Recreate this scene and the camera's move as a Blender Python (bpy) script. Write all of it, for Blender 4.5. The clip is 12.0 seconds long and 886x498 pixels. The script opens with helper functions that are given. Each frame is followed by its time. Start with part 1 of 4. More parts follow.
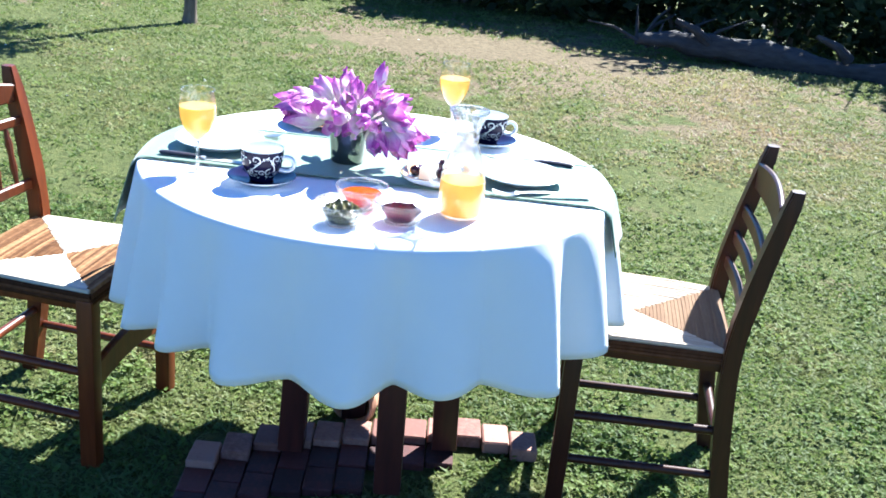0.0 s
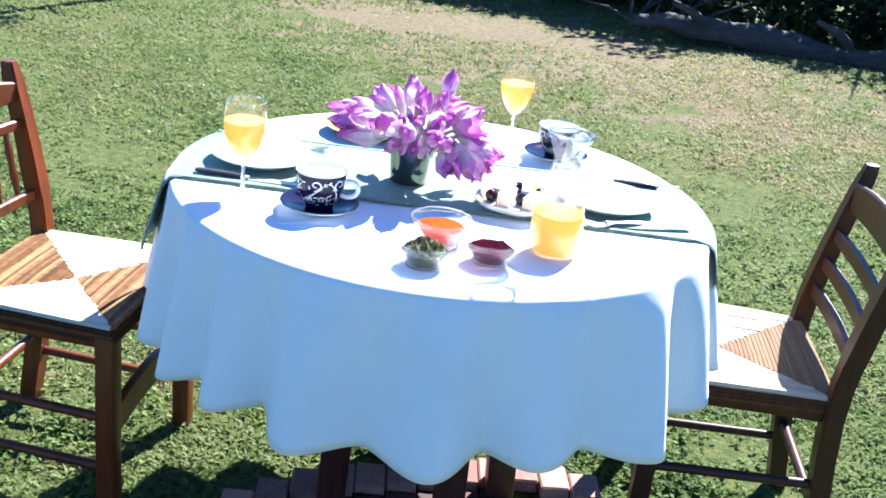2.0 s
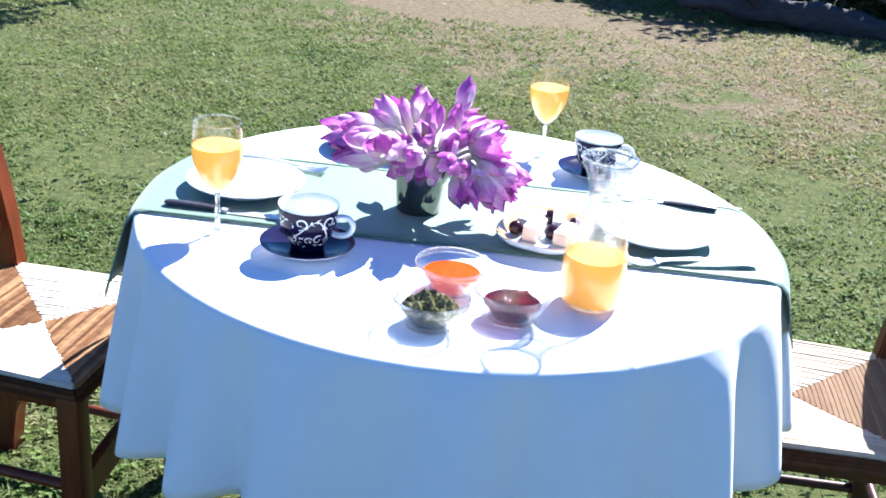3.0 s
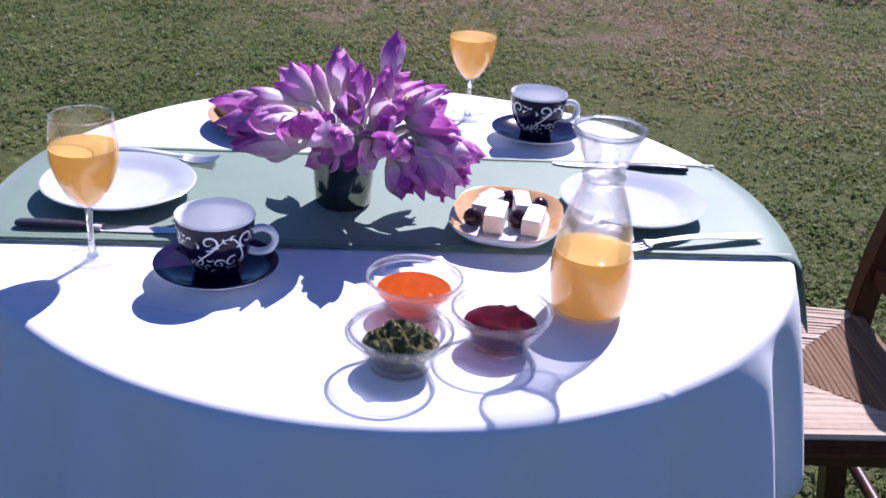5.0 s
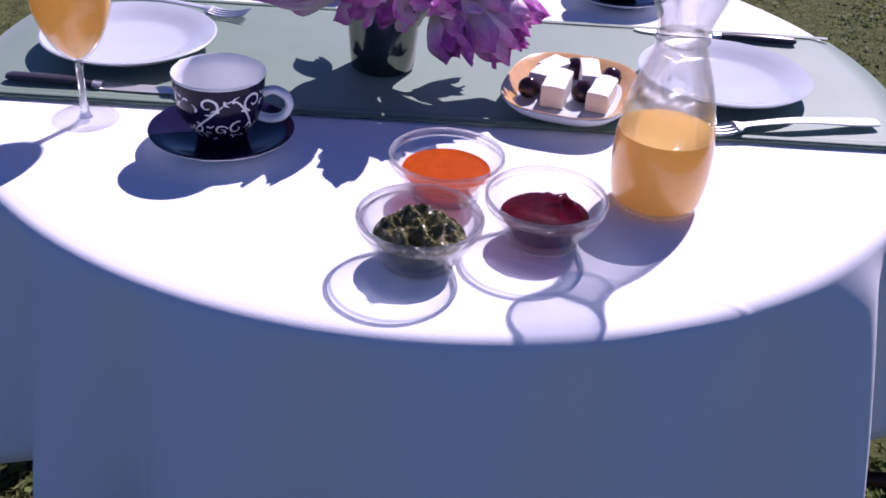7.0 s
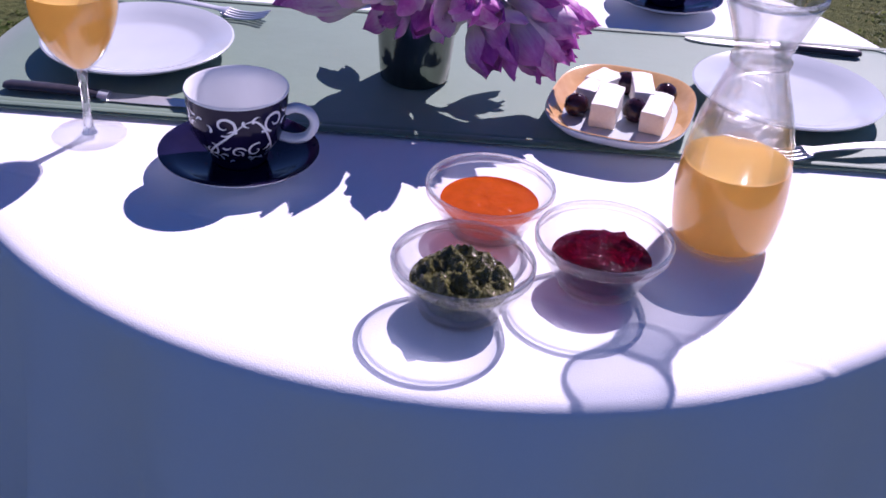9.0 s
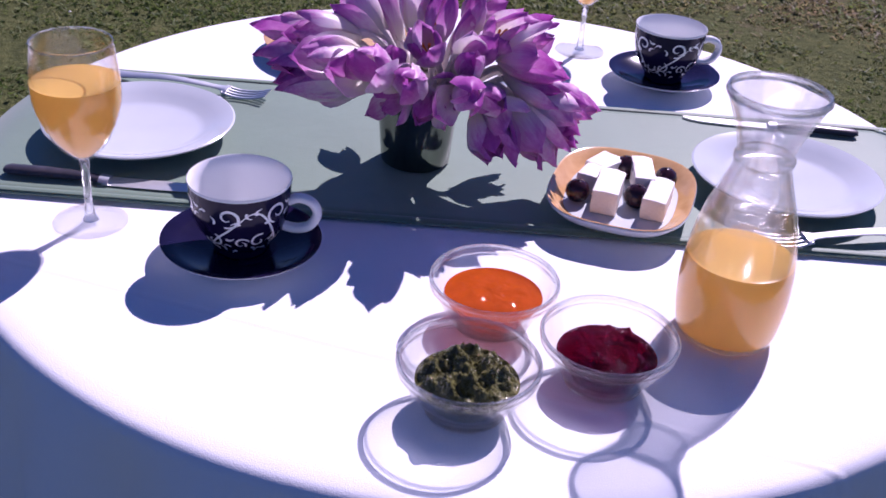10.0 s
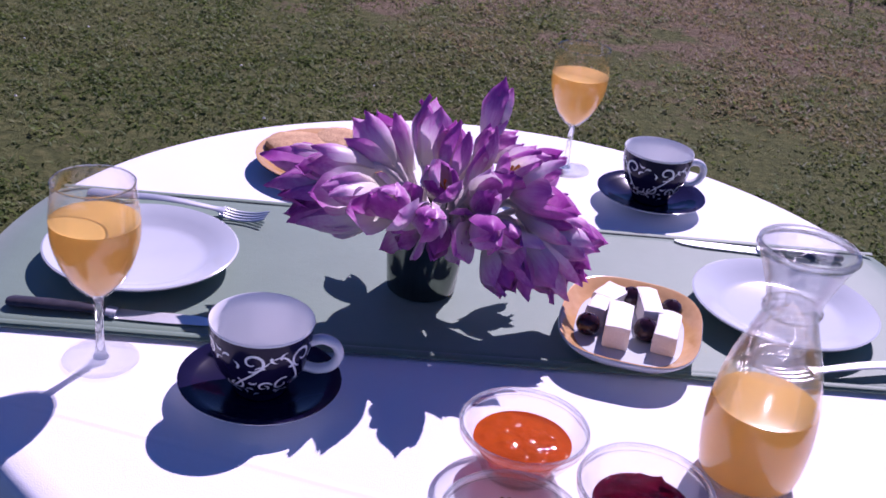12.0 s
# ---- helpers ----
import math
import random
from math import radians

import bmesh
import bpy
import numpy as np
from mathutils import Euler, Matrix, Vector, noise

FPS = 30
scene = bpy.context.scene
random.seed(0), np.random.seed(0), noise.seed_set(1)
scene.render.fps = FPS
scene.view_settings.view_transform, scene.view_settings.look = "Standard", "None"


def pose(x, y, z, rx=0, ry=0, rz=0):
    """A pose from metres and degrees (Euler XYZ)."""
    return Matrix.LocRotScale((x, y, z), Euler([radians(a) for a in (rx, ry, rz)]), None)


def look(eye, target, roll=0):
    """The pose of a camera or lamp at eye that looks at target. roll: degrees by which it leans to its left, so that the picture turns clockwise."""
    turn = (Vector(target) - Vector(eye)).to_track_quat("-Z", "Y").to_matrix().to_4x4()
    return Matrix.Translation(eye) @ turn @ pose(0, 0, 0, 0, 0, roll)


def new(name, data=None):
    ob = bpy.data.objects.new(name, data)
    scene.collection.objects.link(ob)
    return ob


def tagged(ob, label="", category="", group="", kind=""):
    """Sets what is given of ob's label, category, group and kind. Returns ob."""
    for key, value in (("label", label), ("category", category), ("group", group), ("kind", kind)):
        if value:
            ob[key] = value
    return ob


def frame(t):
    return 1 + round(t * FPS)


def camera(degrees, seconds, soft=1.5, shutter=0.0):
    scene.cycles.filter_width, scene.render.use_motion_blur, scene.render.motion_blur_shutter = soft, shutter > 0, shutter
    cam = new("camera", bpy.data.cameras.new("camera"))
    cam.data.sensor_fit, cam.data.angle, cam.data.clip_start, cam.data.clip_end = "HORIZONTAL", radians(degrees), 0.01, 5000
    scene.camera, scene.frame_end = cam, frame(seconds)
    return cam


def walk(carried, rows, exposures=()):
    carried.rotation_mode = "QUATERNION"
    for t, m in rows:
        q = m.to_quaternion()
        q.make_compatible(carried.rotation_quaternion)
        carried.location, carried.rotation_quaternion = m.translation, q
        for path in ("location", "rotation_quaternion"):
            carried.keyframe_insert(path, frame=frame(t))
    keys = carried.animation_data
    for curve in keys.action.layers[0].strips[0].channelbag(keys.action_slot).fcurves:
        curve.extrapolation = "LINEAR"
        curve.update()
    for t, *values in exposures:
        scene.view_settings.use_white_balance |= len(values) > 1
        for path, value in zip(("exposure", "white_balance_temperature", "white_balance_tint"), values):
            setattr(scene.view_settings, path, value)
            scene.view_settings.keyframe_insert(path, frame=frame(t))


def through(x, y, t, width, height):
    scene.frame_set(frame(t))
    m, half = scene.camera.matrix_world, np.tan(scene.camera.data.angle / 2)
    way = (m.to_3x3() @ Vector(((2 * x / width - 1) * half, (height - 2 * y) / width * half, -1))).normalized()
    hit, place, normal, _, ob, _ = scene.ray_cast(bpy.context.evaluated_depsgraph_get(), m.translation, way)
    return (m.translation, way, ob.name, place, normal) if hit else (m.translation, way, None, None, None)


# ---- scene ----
cam = camera(44.5, 12.0, soft=1.7)
# seconds, eye x, y, z, pitch, lean, yaw
ROWS = [
    (0.0, 0.128, -2.406, 1.508, -20.64, 5.41, -0.92),
    (0.5, 0.064, -2.320, 1.503, -20.99, 5.82, -1.76),
    (1.0, -0.016, -2.242, 1.495, -21.06, 6.19, -2.66),
    (1.5, -0.094, -2.166, 1.502, -21.50, 6.73, -3.53),
    (2.0, -0.115, -2.081, 1.496, -21.94, 6.90, -3.55),
    (2.5, -0.092, -1.938, 1.483, -22.46, 6.27, -2.28),
    (3.0, -0.050, -1.728, 1.464, -23.10, 5.17, -0.85),
    (3.5, -0.063, -1.599, 1.439, -23.72, 3.73, -2.10),
    (3.7, -0.079, -1.559, 1.436, -24.10, 3.53, -3.30),
    (5.3, -0.176, -1.337, 1.375, -26.25, 4.01, -10.41),
    (5.5, -0.167, -1.315, 1.368, -26.96, 4.21, -9.90),
    (6.0, -0.137, -1.269, 1.344, -28.95, 3.94, -8.31),
    (6.5, -0.105, -1.237, 1.321, -30.75, 4.06, -6.31),
    (7.0, -0.080, -1.207, 1.298, -32.02, 3.57, -4.38),
    (7.2, -0.071, -1.194, 1.292, -32.45, 3.49, -3.60),
    (8.8, -0.098, -1.100, 1.279, -33.25, 4.01, -3.73),
    (9.0, -0.102, -1.093, 1.280, -32.81, 4.12, -3.88),
    (9.5, -0.109, -1.078, 1.295, -31.78, 4.53, -4.16),
    (10.0, -0.116, -1.068, 1.314, -30.52, 4.47, -4.38),
    (10.5, -0.125, -1.055, 1.329, -29.15, 4.76, -4.70),
    (11.0, -0.133, -1.046, 1.344, -28.05, 4.82, -4.94),
    (11.5, -0.165, -1.038, 1.352, -27.03, 5.73, -6.56),
    (12.0, -0.205, -1.032, 1.361, -26.41, 6.66, -8.42),
]


def aim(x, y, z, pitch, lean, yaw):
    p, w = radians(pitch), radians(yaw)
    return look((x, y, z), (x - math.sin(w) * math.cos(p), y + math.cos(w) * math.cos(p), z + math.sin(p)), lean)


# seconds, stops, white balance
EXPO = [(0.0, 2.48, 4820, 6), (2.0, 2.5, 4820, 6), (3.0, 2.2, 4820, 11), (3.7, 1.75, 4840, 18), (5.4, 0.86, 4960, 34), (6.5, 0.65, 5060, 41), (9.0, 0.6, 5060, 43), (12.0, 0.44, 4980, 52)]
walk(cam, [(r[0], aim(*r[1:])) for r in ROWS], EXPO)

# ---- world and sun ----
SUN_AZ, SUN_EL = 58.5, 43.5          # direction towards the sun, degrees from +x, above the horizon
world = bpy.data.worlds.new("sky")
scene.world = world
world.use_nodes = True
wn = world.node_tree
sky = wn.nodes.new("ShaderNodeTexSky")
sky.sky_type = "NISHITA"
sky.sun_disc = False
sky.sun_elevation = radians(SUN_EL)
sky.sun_rotation = radians(90 - SUN_AZ)
sky.air_density, sky.dust_density, sky.ozone_density = 1.0, 0.0, 8.0
bg = wn.nodes["Background"]
bg.inputs["Strength"].default_value = 0.037
wn.links.new(sky.outputs["Color"], bg.inputs["Color"])
sun_data = bpy.data.lights.new("sun", "SUN")
sun_data.energy, sun_data.angle, sun_data.color = 4.9, radians(0.53), (1.0, 0.83, 0.62)
sun = new("sun", sun_data)
_a, _e = radians(SUN_AZ), radians(SUN_EL)
sun.matrix_world = look((6 * math.cos(_a), 6 * math.sin(_a), 6), (6 * math.cos(_a) - math.cos(_a) * math.cos(_e), 6 * math.sin(_a) - math.sin(_a) * math.cos(_e), 6 - math.sin(_e)))

# ---- materials ----


def mat(name):
    m = bpy.data.materials.new(name)
    m.use_nodes = True
    t = m.node_tree
    return m, t, t.nodes["Principled BSDF"], t.nodes["Material Output"]


def node(t, kind, **sets):
    n = t.nodes.new(kind)
    for k, v in sets.items():
        if k in n.inputs:
            n.inputs[k].default_value = v
    return n


def ramp(t, fac, stops):
    r = t.nodes.new("ShaderNodeValToRGB")
    els = r.color_ramp.elements
    while len(els) < len(stops):
        els.new(0.5)
    for el, (pos, col) in zip(els, stops):
        el.position, el.color = pos, (*col, 1)
    t.links.new(fac, r.inputs["Fac"])
    return r


def coords(t, scale=(1, 1, 1), which="Object"):
    tc = t.nodes.new("ShaderNodeTexCoord")
    mp = t.nodes.new("ShaderNodeMapping")
    mp.inputs["Scale"].default_value = scale
    t.links.new(tc.outputs[which], mp.inputs["Vector"])
    return mp.outputs["Vector"]


def noise_tex(t, vec, scale, detail=4.0, rough=0.55):
    n = t.nodes.new("ShaderNodeTexNoise")
    n.inputs["Scale"].default_value, n.inputs["Detail"].default_value, n.inputs["Roughness"].default_value = scale, detail, rough
    t.links.new(vec, n.inputs["Vector"])
    return n


def bump(t, height, bsdf, strength, dist):
    b = t.nodes.new("ShaderNodeBump")
    b.inputs["Strength"].default_value, b.inputs["Distance"].default_value = strength, dist
    t.links.new(height, b.inputs["Height"])
    t.links.new(b.outputs["Normal"], bsdf.inputs["Normal"])
    return b


def mixc(t, fac, a, b, blend="MIX"):
    m = t.nodes.new("ShaderNodeMix")
    m.data_type, m.blend_type = "RGBA", blend
    for sock, v in ((m.inputs[0], fac), (m.inputs[6], a), (m.inputs[7], b)):
        if isinstance(v, (int, float)):
            sock.default_value = v
        elif isinstance(v, tuple):
            sock.default_value = (*v, 1)
        else:
            t.links.new(v, sock)
    return m.outputs[2]


def surf(name, lo, hi, scale, rough, bumps=(), stretch=(1, 1, 1), fine=6.0, metal=0.0, coat=0.0, rand=0.0, spec=0.5):
    """A two-scale mottled surface between two colours."""
    m, t, b, _ = mat(name)
    v = coords(t, stretch)
    n1, n2 = noise_tex(t, v, scale), noise_tex(t, v, scale * fine, 3)
    f = t.nodes.new("ShaderNodeMath")
    f.operation = "MULTIPLY_ADD"
    t.links.new(n2.outputs["Fac"], f.inputs[0])
    f.inputs[1].default_value = 0.5
    h = t.nodes.new("ShaderNodeMath")
    h.operation = "MULTIPLY"
    h.inputs[1].default_value = 0.5
    t.links.new(n1.outputs["Fac"], h.inputs[0])
    t.links.new(h.outputs[0], f.inputs[2])
    fac = f.outputs[0]
    if rand:
        oi = t.nodes.new("ShaderNodeObjectInfo")
        g = t.nodes.new("ShaderNodeMath")
        g.operation = "MULTIPLY_ADD"
        t.links.new(oi.outputs["Random"], g.inputs[0])
        g.inputs[1].default_value = rand
        t.links.new(fac, g.inputs[2])
        s = t.nodes.new("ShaderNodeMath")
        s.operation = "SUBTRACT"
        t.links.new(g.outputs[0], s.inputs[0])
        s.inputs[1].default_value = rand / 2
        fac = s.outputs[0]
    c = ramp(t, fac, [(0.32, lo), (0.68, hi)])
    t.links.new(c.outputs["Color"], b.inputs["Base Color"])
    b.inputs["Roughness"].default_value, b.inputs["Metallic"].default_value = rough, metal
    b.inputs["Coat Weight"].default_value = coat
    b.inputs["Specular IOR Level"].default_value = spec
    for strength, dist in bumps[:1]:
        bump(t, fac, b, strength, dist)
    return m


def glass(name, clear=0.8, tint=(0.993, 0.997, 0.996)):
    """Thin clear glass: mostly straight through, a share of true refraction, gloss where the surface turns away."""
    m, t, b, out = mat(name)
    t.nodes.remove(b)
    tr = node(t, "ShaderNodeBsdfTransparent", Color=(*tint, 1))
    gs = node(t, "ShaderNodeBsdfGlass", Color=(0.97, 0.985, 1.0, 1), Roughness=0.0, IOR=1.45)
    m1 = t.nodes.new("ShaderNodeMixShader")
    m1.inputs[0].default_value = clear
    t.links.new(gs.outputs[0], m1.inputs[1])
    t.links.new(tr.outputs[0], m1.inputs[2])
    gl = node(t, "ShaderNodeBsdfGlossy", Color=(1, 1, 1, 1), Roughness=0.02)
    lw = node(t, "ShaderNodeLayerWeight", Blend=0.35)
    pw = t.nodes.new("ShaderNodeMath")
    pw.operation = "POWER"
    pw.inputs[1].default_value = 2.6
    t.links.new(lw.outputs["Facing"], pw.inputs[0])
    sc = t.nodes.new("ShaderNodeMath")
    sc.operation = "MULTIPLY_ADD"
    sc.inputs[1].default_value, sc.inputs[2].default_value = 0.85, 0.022
    t.links.new(pw.outputs[0], sc.inputs[0])
    mx = t.nodes.new("ShaderNodeMixShader")
    t.links.new(sc.outputs[0], mx.inputs[0])
    t.links.new(m1.outputs[0], mx.inputs[1])
    t.links.new(gl.outputs[0], mx.inputs[2])
    t.links.new(mx.outputs[0], out.inputs["Surface"])
    return m


def cloth_mat(name, col, weave=900.0, rough=0.85, translucent=0.0, dark=0.9, creases=(), sheen=0.15, spec=0.2):
    m, t, b, out = mat(name)
    v = coords(t)
    n = noise_tex(t, v, 7, 3)
    c = ramp(t, n.outputs["Fac"], [(0.3, tuple(x * dark for x in col)), (0.7, col)])
    t.links.new(c.outputs["Color"], b.inputs["Base Color"])
    b.inputs["Roughness"].default_value = rough
    b.inputs["Sheen Weight"].default_value = sheen
    b.inputs["Specular IOR Level"].default_value = spec
    w = noise_tex(t, v, weave, 1)
    w2 = noise_tex(t, v, 16, 3)
    add = t.nodes.new("ShaderNodeMath")
    add.operation = "MULTIPLY_ADD"
    t.links.new(w2.outputs["Fac"], add.inputs[0])
    add.inputs[1].default_value = 3.0
    t.links.new(w.outputs["Fac"], add.inputs[2])
    height = add.outputs[0]
    for nx, ny, off in creases:
        dot = t.nodes.new("ShaderNodeVectorMath")
        dot.operation = "DOT_PRODUCT"
        t.links.new(v, dot.inputs[0])
        dot.inputs[1].default_value = (nx, ny, 0)
        ds = t.nodes.new("ShaderNodeMath")
        ds.operation = "SUBTRACT"
        t.links.new(dot.outputs["Value"], ds.inputs[0])
        ds.inputs[1].default_value = off
        ab = t.nodes.new("ShaderNodeMath")
        ab.operation = "ABSOLUTE"
        t.links.new(ds.outputs[0], ab.inputs[0])
        mr = t.nodes.new("ShaderNodeMapRange")
        mr.interpolation_type = "SMOOTHSTEP"
        mr.inputs[1].default_value, mr.inputs[2].default_value, mr.inputs[3].default_value, mr.inputs[4].default_value = 0.0, 0.006, 2.2, 0.0
        t.links.new(ab.outputs[0], mr.inputs[0])
        sm = t.nodes.new("ShaderNodeMath")
        sm.operation = "ADD"
        t.links.new(height, sm.inputs[0])
        t.links.new(mr.outputs[0], sm.inputs[1])
        height = sm.outputs[0]
    bump(t, height, b, 0.16, 0.002)
    if translucent:
        tl = t.nodes.new("ShaderNodeBsdfTranslucent")
        tl.inputs["Color"].default_value = (*col, 1)
        mx = t.nodes.new("ShaderNodeMixShader")
        mx.inputs[0].default_value = translucent
        t.links.new(b.outputs[0], mx.inputs[1])
        t.links.new(tl.outputs[0], mx.inputs[2])
        t.links.new(mx.outputs[0], out.inputs["Surface"])
    return m


def add_dry(t, v, before, amount):
    """Adds the drier ground on the far sunny side of the lawn to a factor."""
    sp = t.nodes.new("ShaderNodeVectorMath")
    sp.operation = "DISTANCE"
    t.links.new(v, sp.inputs[0])
    sp.inputs[1].default_value = (2.0, 4.3, 0)
    mr = t.nodes.new("ShaderNodeMapRange")
    mr.interpolation_type = "SMOOTHSTEP"
    mr.inputs[1].default_value, mr.inputs[2].default_value, mr.inputs[3].default_value, mr.inputs[4].default_value = 0.6, 3.2, amount, 0.0
    t.links.new(sp.outputs["Value"], mr.inputs[0])
    m = t.nodes.new("ShaderNodeMath")
    m.operation = "ADD"
    t.links.new(before.outputs[0], m.inputs[0])
    t.links.new(mr.outputs[0], m.inputs[1])
    return m


def lawn_mat():
    m, t, b, _ = mat("lawn_soil_and_turf")
    v = coords(t)
    big, mid, fine = noise_tex(t, v, 0.55, 4), noise_tex(t, v, 3.2, 5, 0.65), noise_tex(t, v, 26, 6, 0.75)
    green = ramp(t, fine.outputs["Fac"], [(0.34, (0.05, 0.06, 0.02)), (0.52, (0.085, 0.1, 0.031)), (0.7, (0.15, 0.15, 0.054))])
    dry = ramp(t, fine.outputs["Fac"], [(0.3, (0.07, 0.05, 0.032)), (0.7, (0.24, 0.185, 0.12))])
    mm = t.nodes.new("ShaderNodeMath")
    mm.operation = "ADD"
    t.links.new(big.outputs["Fac"], mm.inputs[0])
    t.links.new(mid.outputs["Fac"], mm.inputs[1])
    # bare soil round the place under the hedge
    sp = t.nodes.new("ShaderNodeVectorMath")
    sp.operation = "DISTANCE"
    t.links.new(v, sp.inputs[0])
    sp.inputs[1].default_value = (0.35, 6.3, 0)
    near = t.nodes.new("ShaderNodeMapRange")
    near.inputs[1].default_value, near.inputs[2].default_value, near.inputs[3].default_value, near.inputs[4].default_value = 0.4, 2.4, 0.5, 0.0
    t.links.new(sp.outputs["Value"], near.inputs[0])
    m3 = t.nodes.new("ShaderNodeMath")
    m3.operation = "ADD"
    t.links.new(mm.outputs[0], m3.inputs[0])
    t.links.new(near.outputs[0], m3.inputs[1])
    m3 = add_dry(t, v, m3, 0.22)
    f = ramp(t, m3.outputs[0], [(0.98, (0, 0, 0)), (1.0, (0.85, 0.85, 0.85))])
    f.color_ramp.elements[0].position, f.color_ramp.elements[1].position = 0.9, 1.0
    half = t.nodes.new("ShaderNodeMath")
    half.operation = "MULTIPLY"
    half.inputs[1].default_value = 0.78
    t.links.new(m3.outputs[0], half.inputs[0])
    t.links.new(half.outputs[0], f.inputs["Fac"])
    t.links.new(mixc(t, f.outputs["Color"], green.outputs["Color"], dry.outputs["Color"]), b.inputs["Base Color"])
    b.inputs["Roughness"].default_value = 0.95
    b.inputs["Specular IOR Level"].default_value = 0.1
    bump(t, fine.outputs["Fac"], b, 0.8, 0.03)
    return m


def blade_mat(name, stops, dry=None):
    m, t, b, out = mat(name)
    g = t.nodes.new("ShaderNodeNewGeometry")
    v = coords(t)
    n = noise_tex(t, v, 3.4, 6, 0.75)
    ad = t.nodes.new("ShaderNodeMath")
    ad.operation = "MULTIPLY_ADD"
    t.links.new(g.outputs["Random Per Island"], ad.inputs[0])
    ad.inputs[1].default_value = 0.2
    wide = noise_tex(t, v, 0.75, 3, 0.6)
    wm = t.nodes.new("ShaderNodeMath")
    wm.operation = "MULTIPLY_ADD"
    t.links.new(wide.outputs["Fac"], wm.inputs[0])
    wm.inputs[1].default_value, wm.inputs[2].default_value = 1.3, -0.65 + (dry or 0.0)
    sc = t.nodes.new("ShaderNodeMath")
    sc.operation = "MULTIPLY_ADD"
    t.links.new(n.outputs["Fac"], sc.inputs[0])
    sc.inputs[1].default_value, sc.inputs[2].default_value = 1.4, -0.4
    sm = t.nodes.new("ShaderNodeMath")
    sm.operation = "ADD"
    t.links.new(sc.outputs[0], sm.inputs[0])
    t.links.new(wm.outputs[0], sm.inputs[1])
    if dry is not None:
        sm = add_dry(t, v, sm, 0.3)
    t.links.new(sm.outputs[0], ad.inputs[2])
    c = ramp(t, ad.outputs[0], stops)
    t.links.new(c.outputs["Color"], b.inputs["Base Color"])
    b.inputs["Roughness"].default_value = 0.6
    b.inputs["Specular IOR Level"].default_value = 0.25
    tl = t.nodes.new("ShaderNodeBsdfTranslucent")
    t.links.new(c.outputs["Color"], tl.inputs["Color"])
    mx = t.nodes.new("ShaderNodeMixShader")
    mx.inputs[0].default_value = 0.5
    t.links.new(b.outputs[0], mx.inputs[1])
    t.links.new(tl.outputs[0], mx.inputs[2])
    t.links.new(mx.outputs[0], out.inputs["Surface"])
    return m


def petal_mat():
    m, t, b, out = mat("petal_violet")
    tc = t.nodes.new("ShaderNodeTexCoord")
    sx = t.nodes.new("ShaderNodeSeparateXYZ")
    t.links.new(tc.outputs["Object"], sx.inputs[0])
    oi = t.nodes.new("ShaderNodeObjectInfo")
    n = noise_tex(t, coords(t, (320, 320, 14)), 1.0, 3)
    f = t.nodes.new("ShaderNodeMath")
    f.operation = "MULTIPLY_ADD"
    t.links.new(sx.outputs["Z"], f.inputs[0])
    f.inputs[1].default_value = 13.0
    r = t.nodes.new("ShaderNodeMath")
    r.operation = "MULTIPLY_ADD"
    t.links.new(oi.outputs["Random"], r.inputs[0])
    r.inputs[1].default_value, r.inputs[2].default_value = 0.42, -0.32
    r2 = t.nodes.new("ShaderNodeMath")
    r2.operation = "MULTIPLY_ADD"
    t.links.new(n.outputs["Fac"], r2.inputs[0])
    r2.inputs[1].default_value = 0.42
    t.links.new(r.outputs[0], r2.inputs[2])
    t.links.new(r2.outputs[0], f.inputs[2])
    c = ramp(t, f.outputs[0], [(0.22, (0.88, 0.85, 0.74)), (0.52, (0.82, 0.67, 0.8)), (0.76, (0.64, 0.26, 0.6)), (1.0, (0.44, 0.09, 0.43))])
    t.links.new(c.outputs["Color"], b.inputs["Base Color"])
    b.inputs["Roughness"].default_value = 0.42
    tl = t.nodes.new("ShaderNodeBsdfTranslucent")
    t.links.new(c.outputs["Color"], tl.inputs["Color"])
    mx = t.nodes.new("ShaderNodeMixShader")
    mx.inputs[0].default_value = 0.34
    t.links.new(b.outputs[0], mx.inputs[1])
    t.links.new(tl.outputs[0], mx.inputs[2])
    t.links.new(mx.outputs[0], out.inputs["Surface"])
    return m


def rush_mat(name, stops):
    m, t, b, _ = mat(name)
    v = coords(t)
    w = t.nodes.new("ShaderNodeTexNoise")
    w.inputs["Scale"].default_value, w.inputs["Detail"].default_value = 60, 4
    t.links.new(v, w.inputs["Vector"])
    oi = t.nodes.new("ShaderNodeObjectInfo")
    ad = t.nodes.new("ShaderNodeMath")
    ad.operation = "MULTIPLY_ADD"
    t.links.new(oi.outputs["Random"], ad.inputs[0])
    ad.inputs[1].default_value = 0.5
    hf = t.nodes.new("ShaderNodeMath")
    hf.operation = "MULTIPLY"
    hf.inputs[1].default_value = 0.55
    t.links.new(w.outputs["Fac"], hf.inputs[0])
    t.links.new(hf.outputs[0], ad.inputs[2])
    c = ramp(t, ad.outputs[0], stops)
    t.links.new(c.outputs["Color"], b.inputs["Base Color"])
    b.inputs["Roughness"].default_value = 0.8
    b.inputs["Specular IOR Level"].default_value = 0.08
    bump(t, w.outputs["Fac"], b, 0.25, 0.002)
    return m


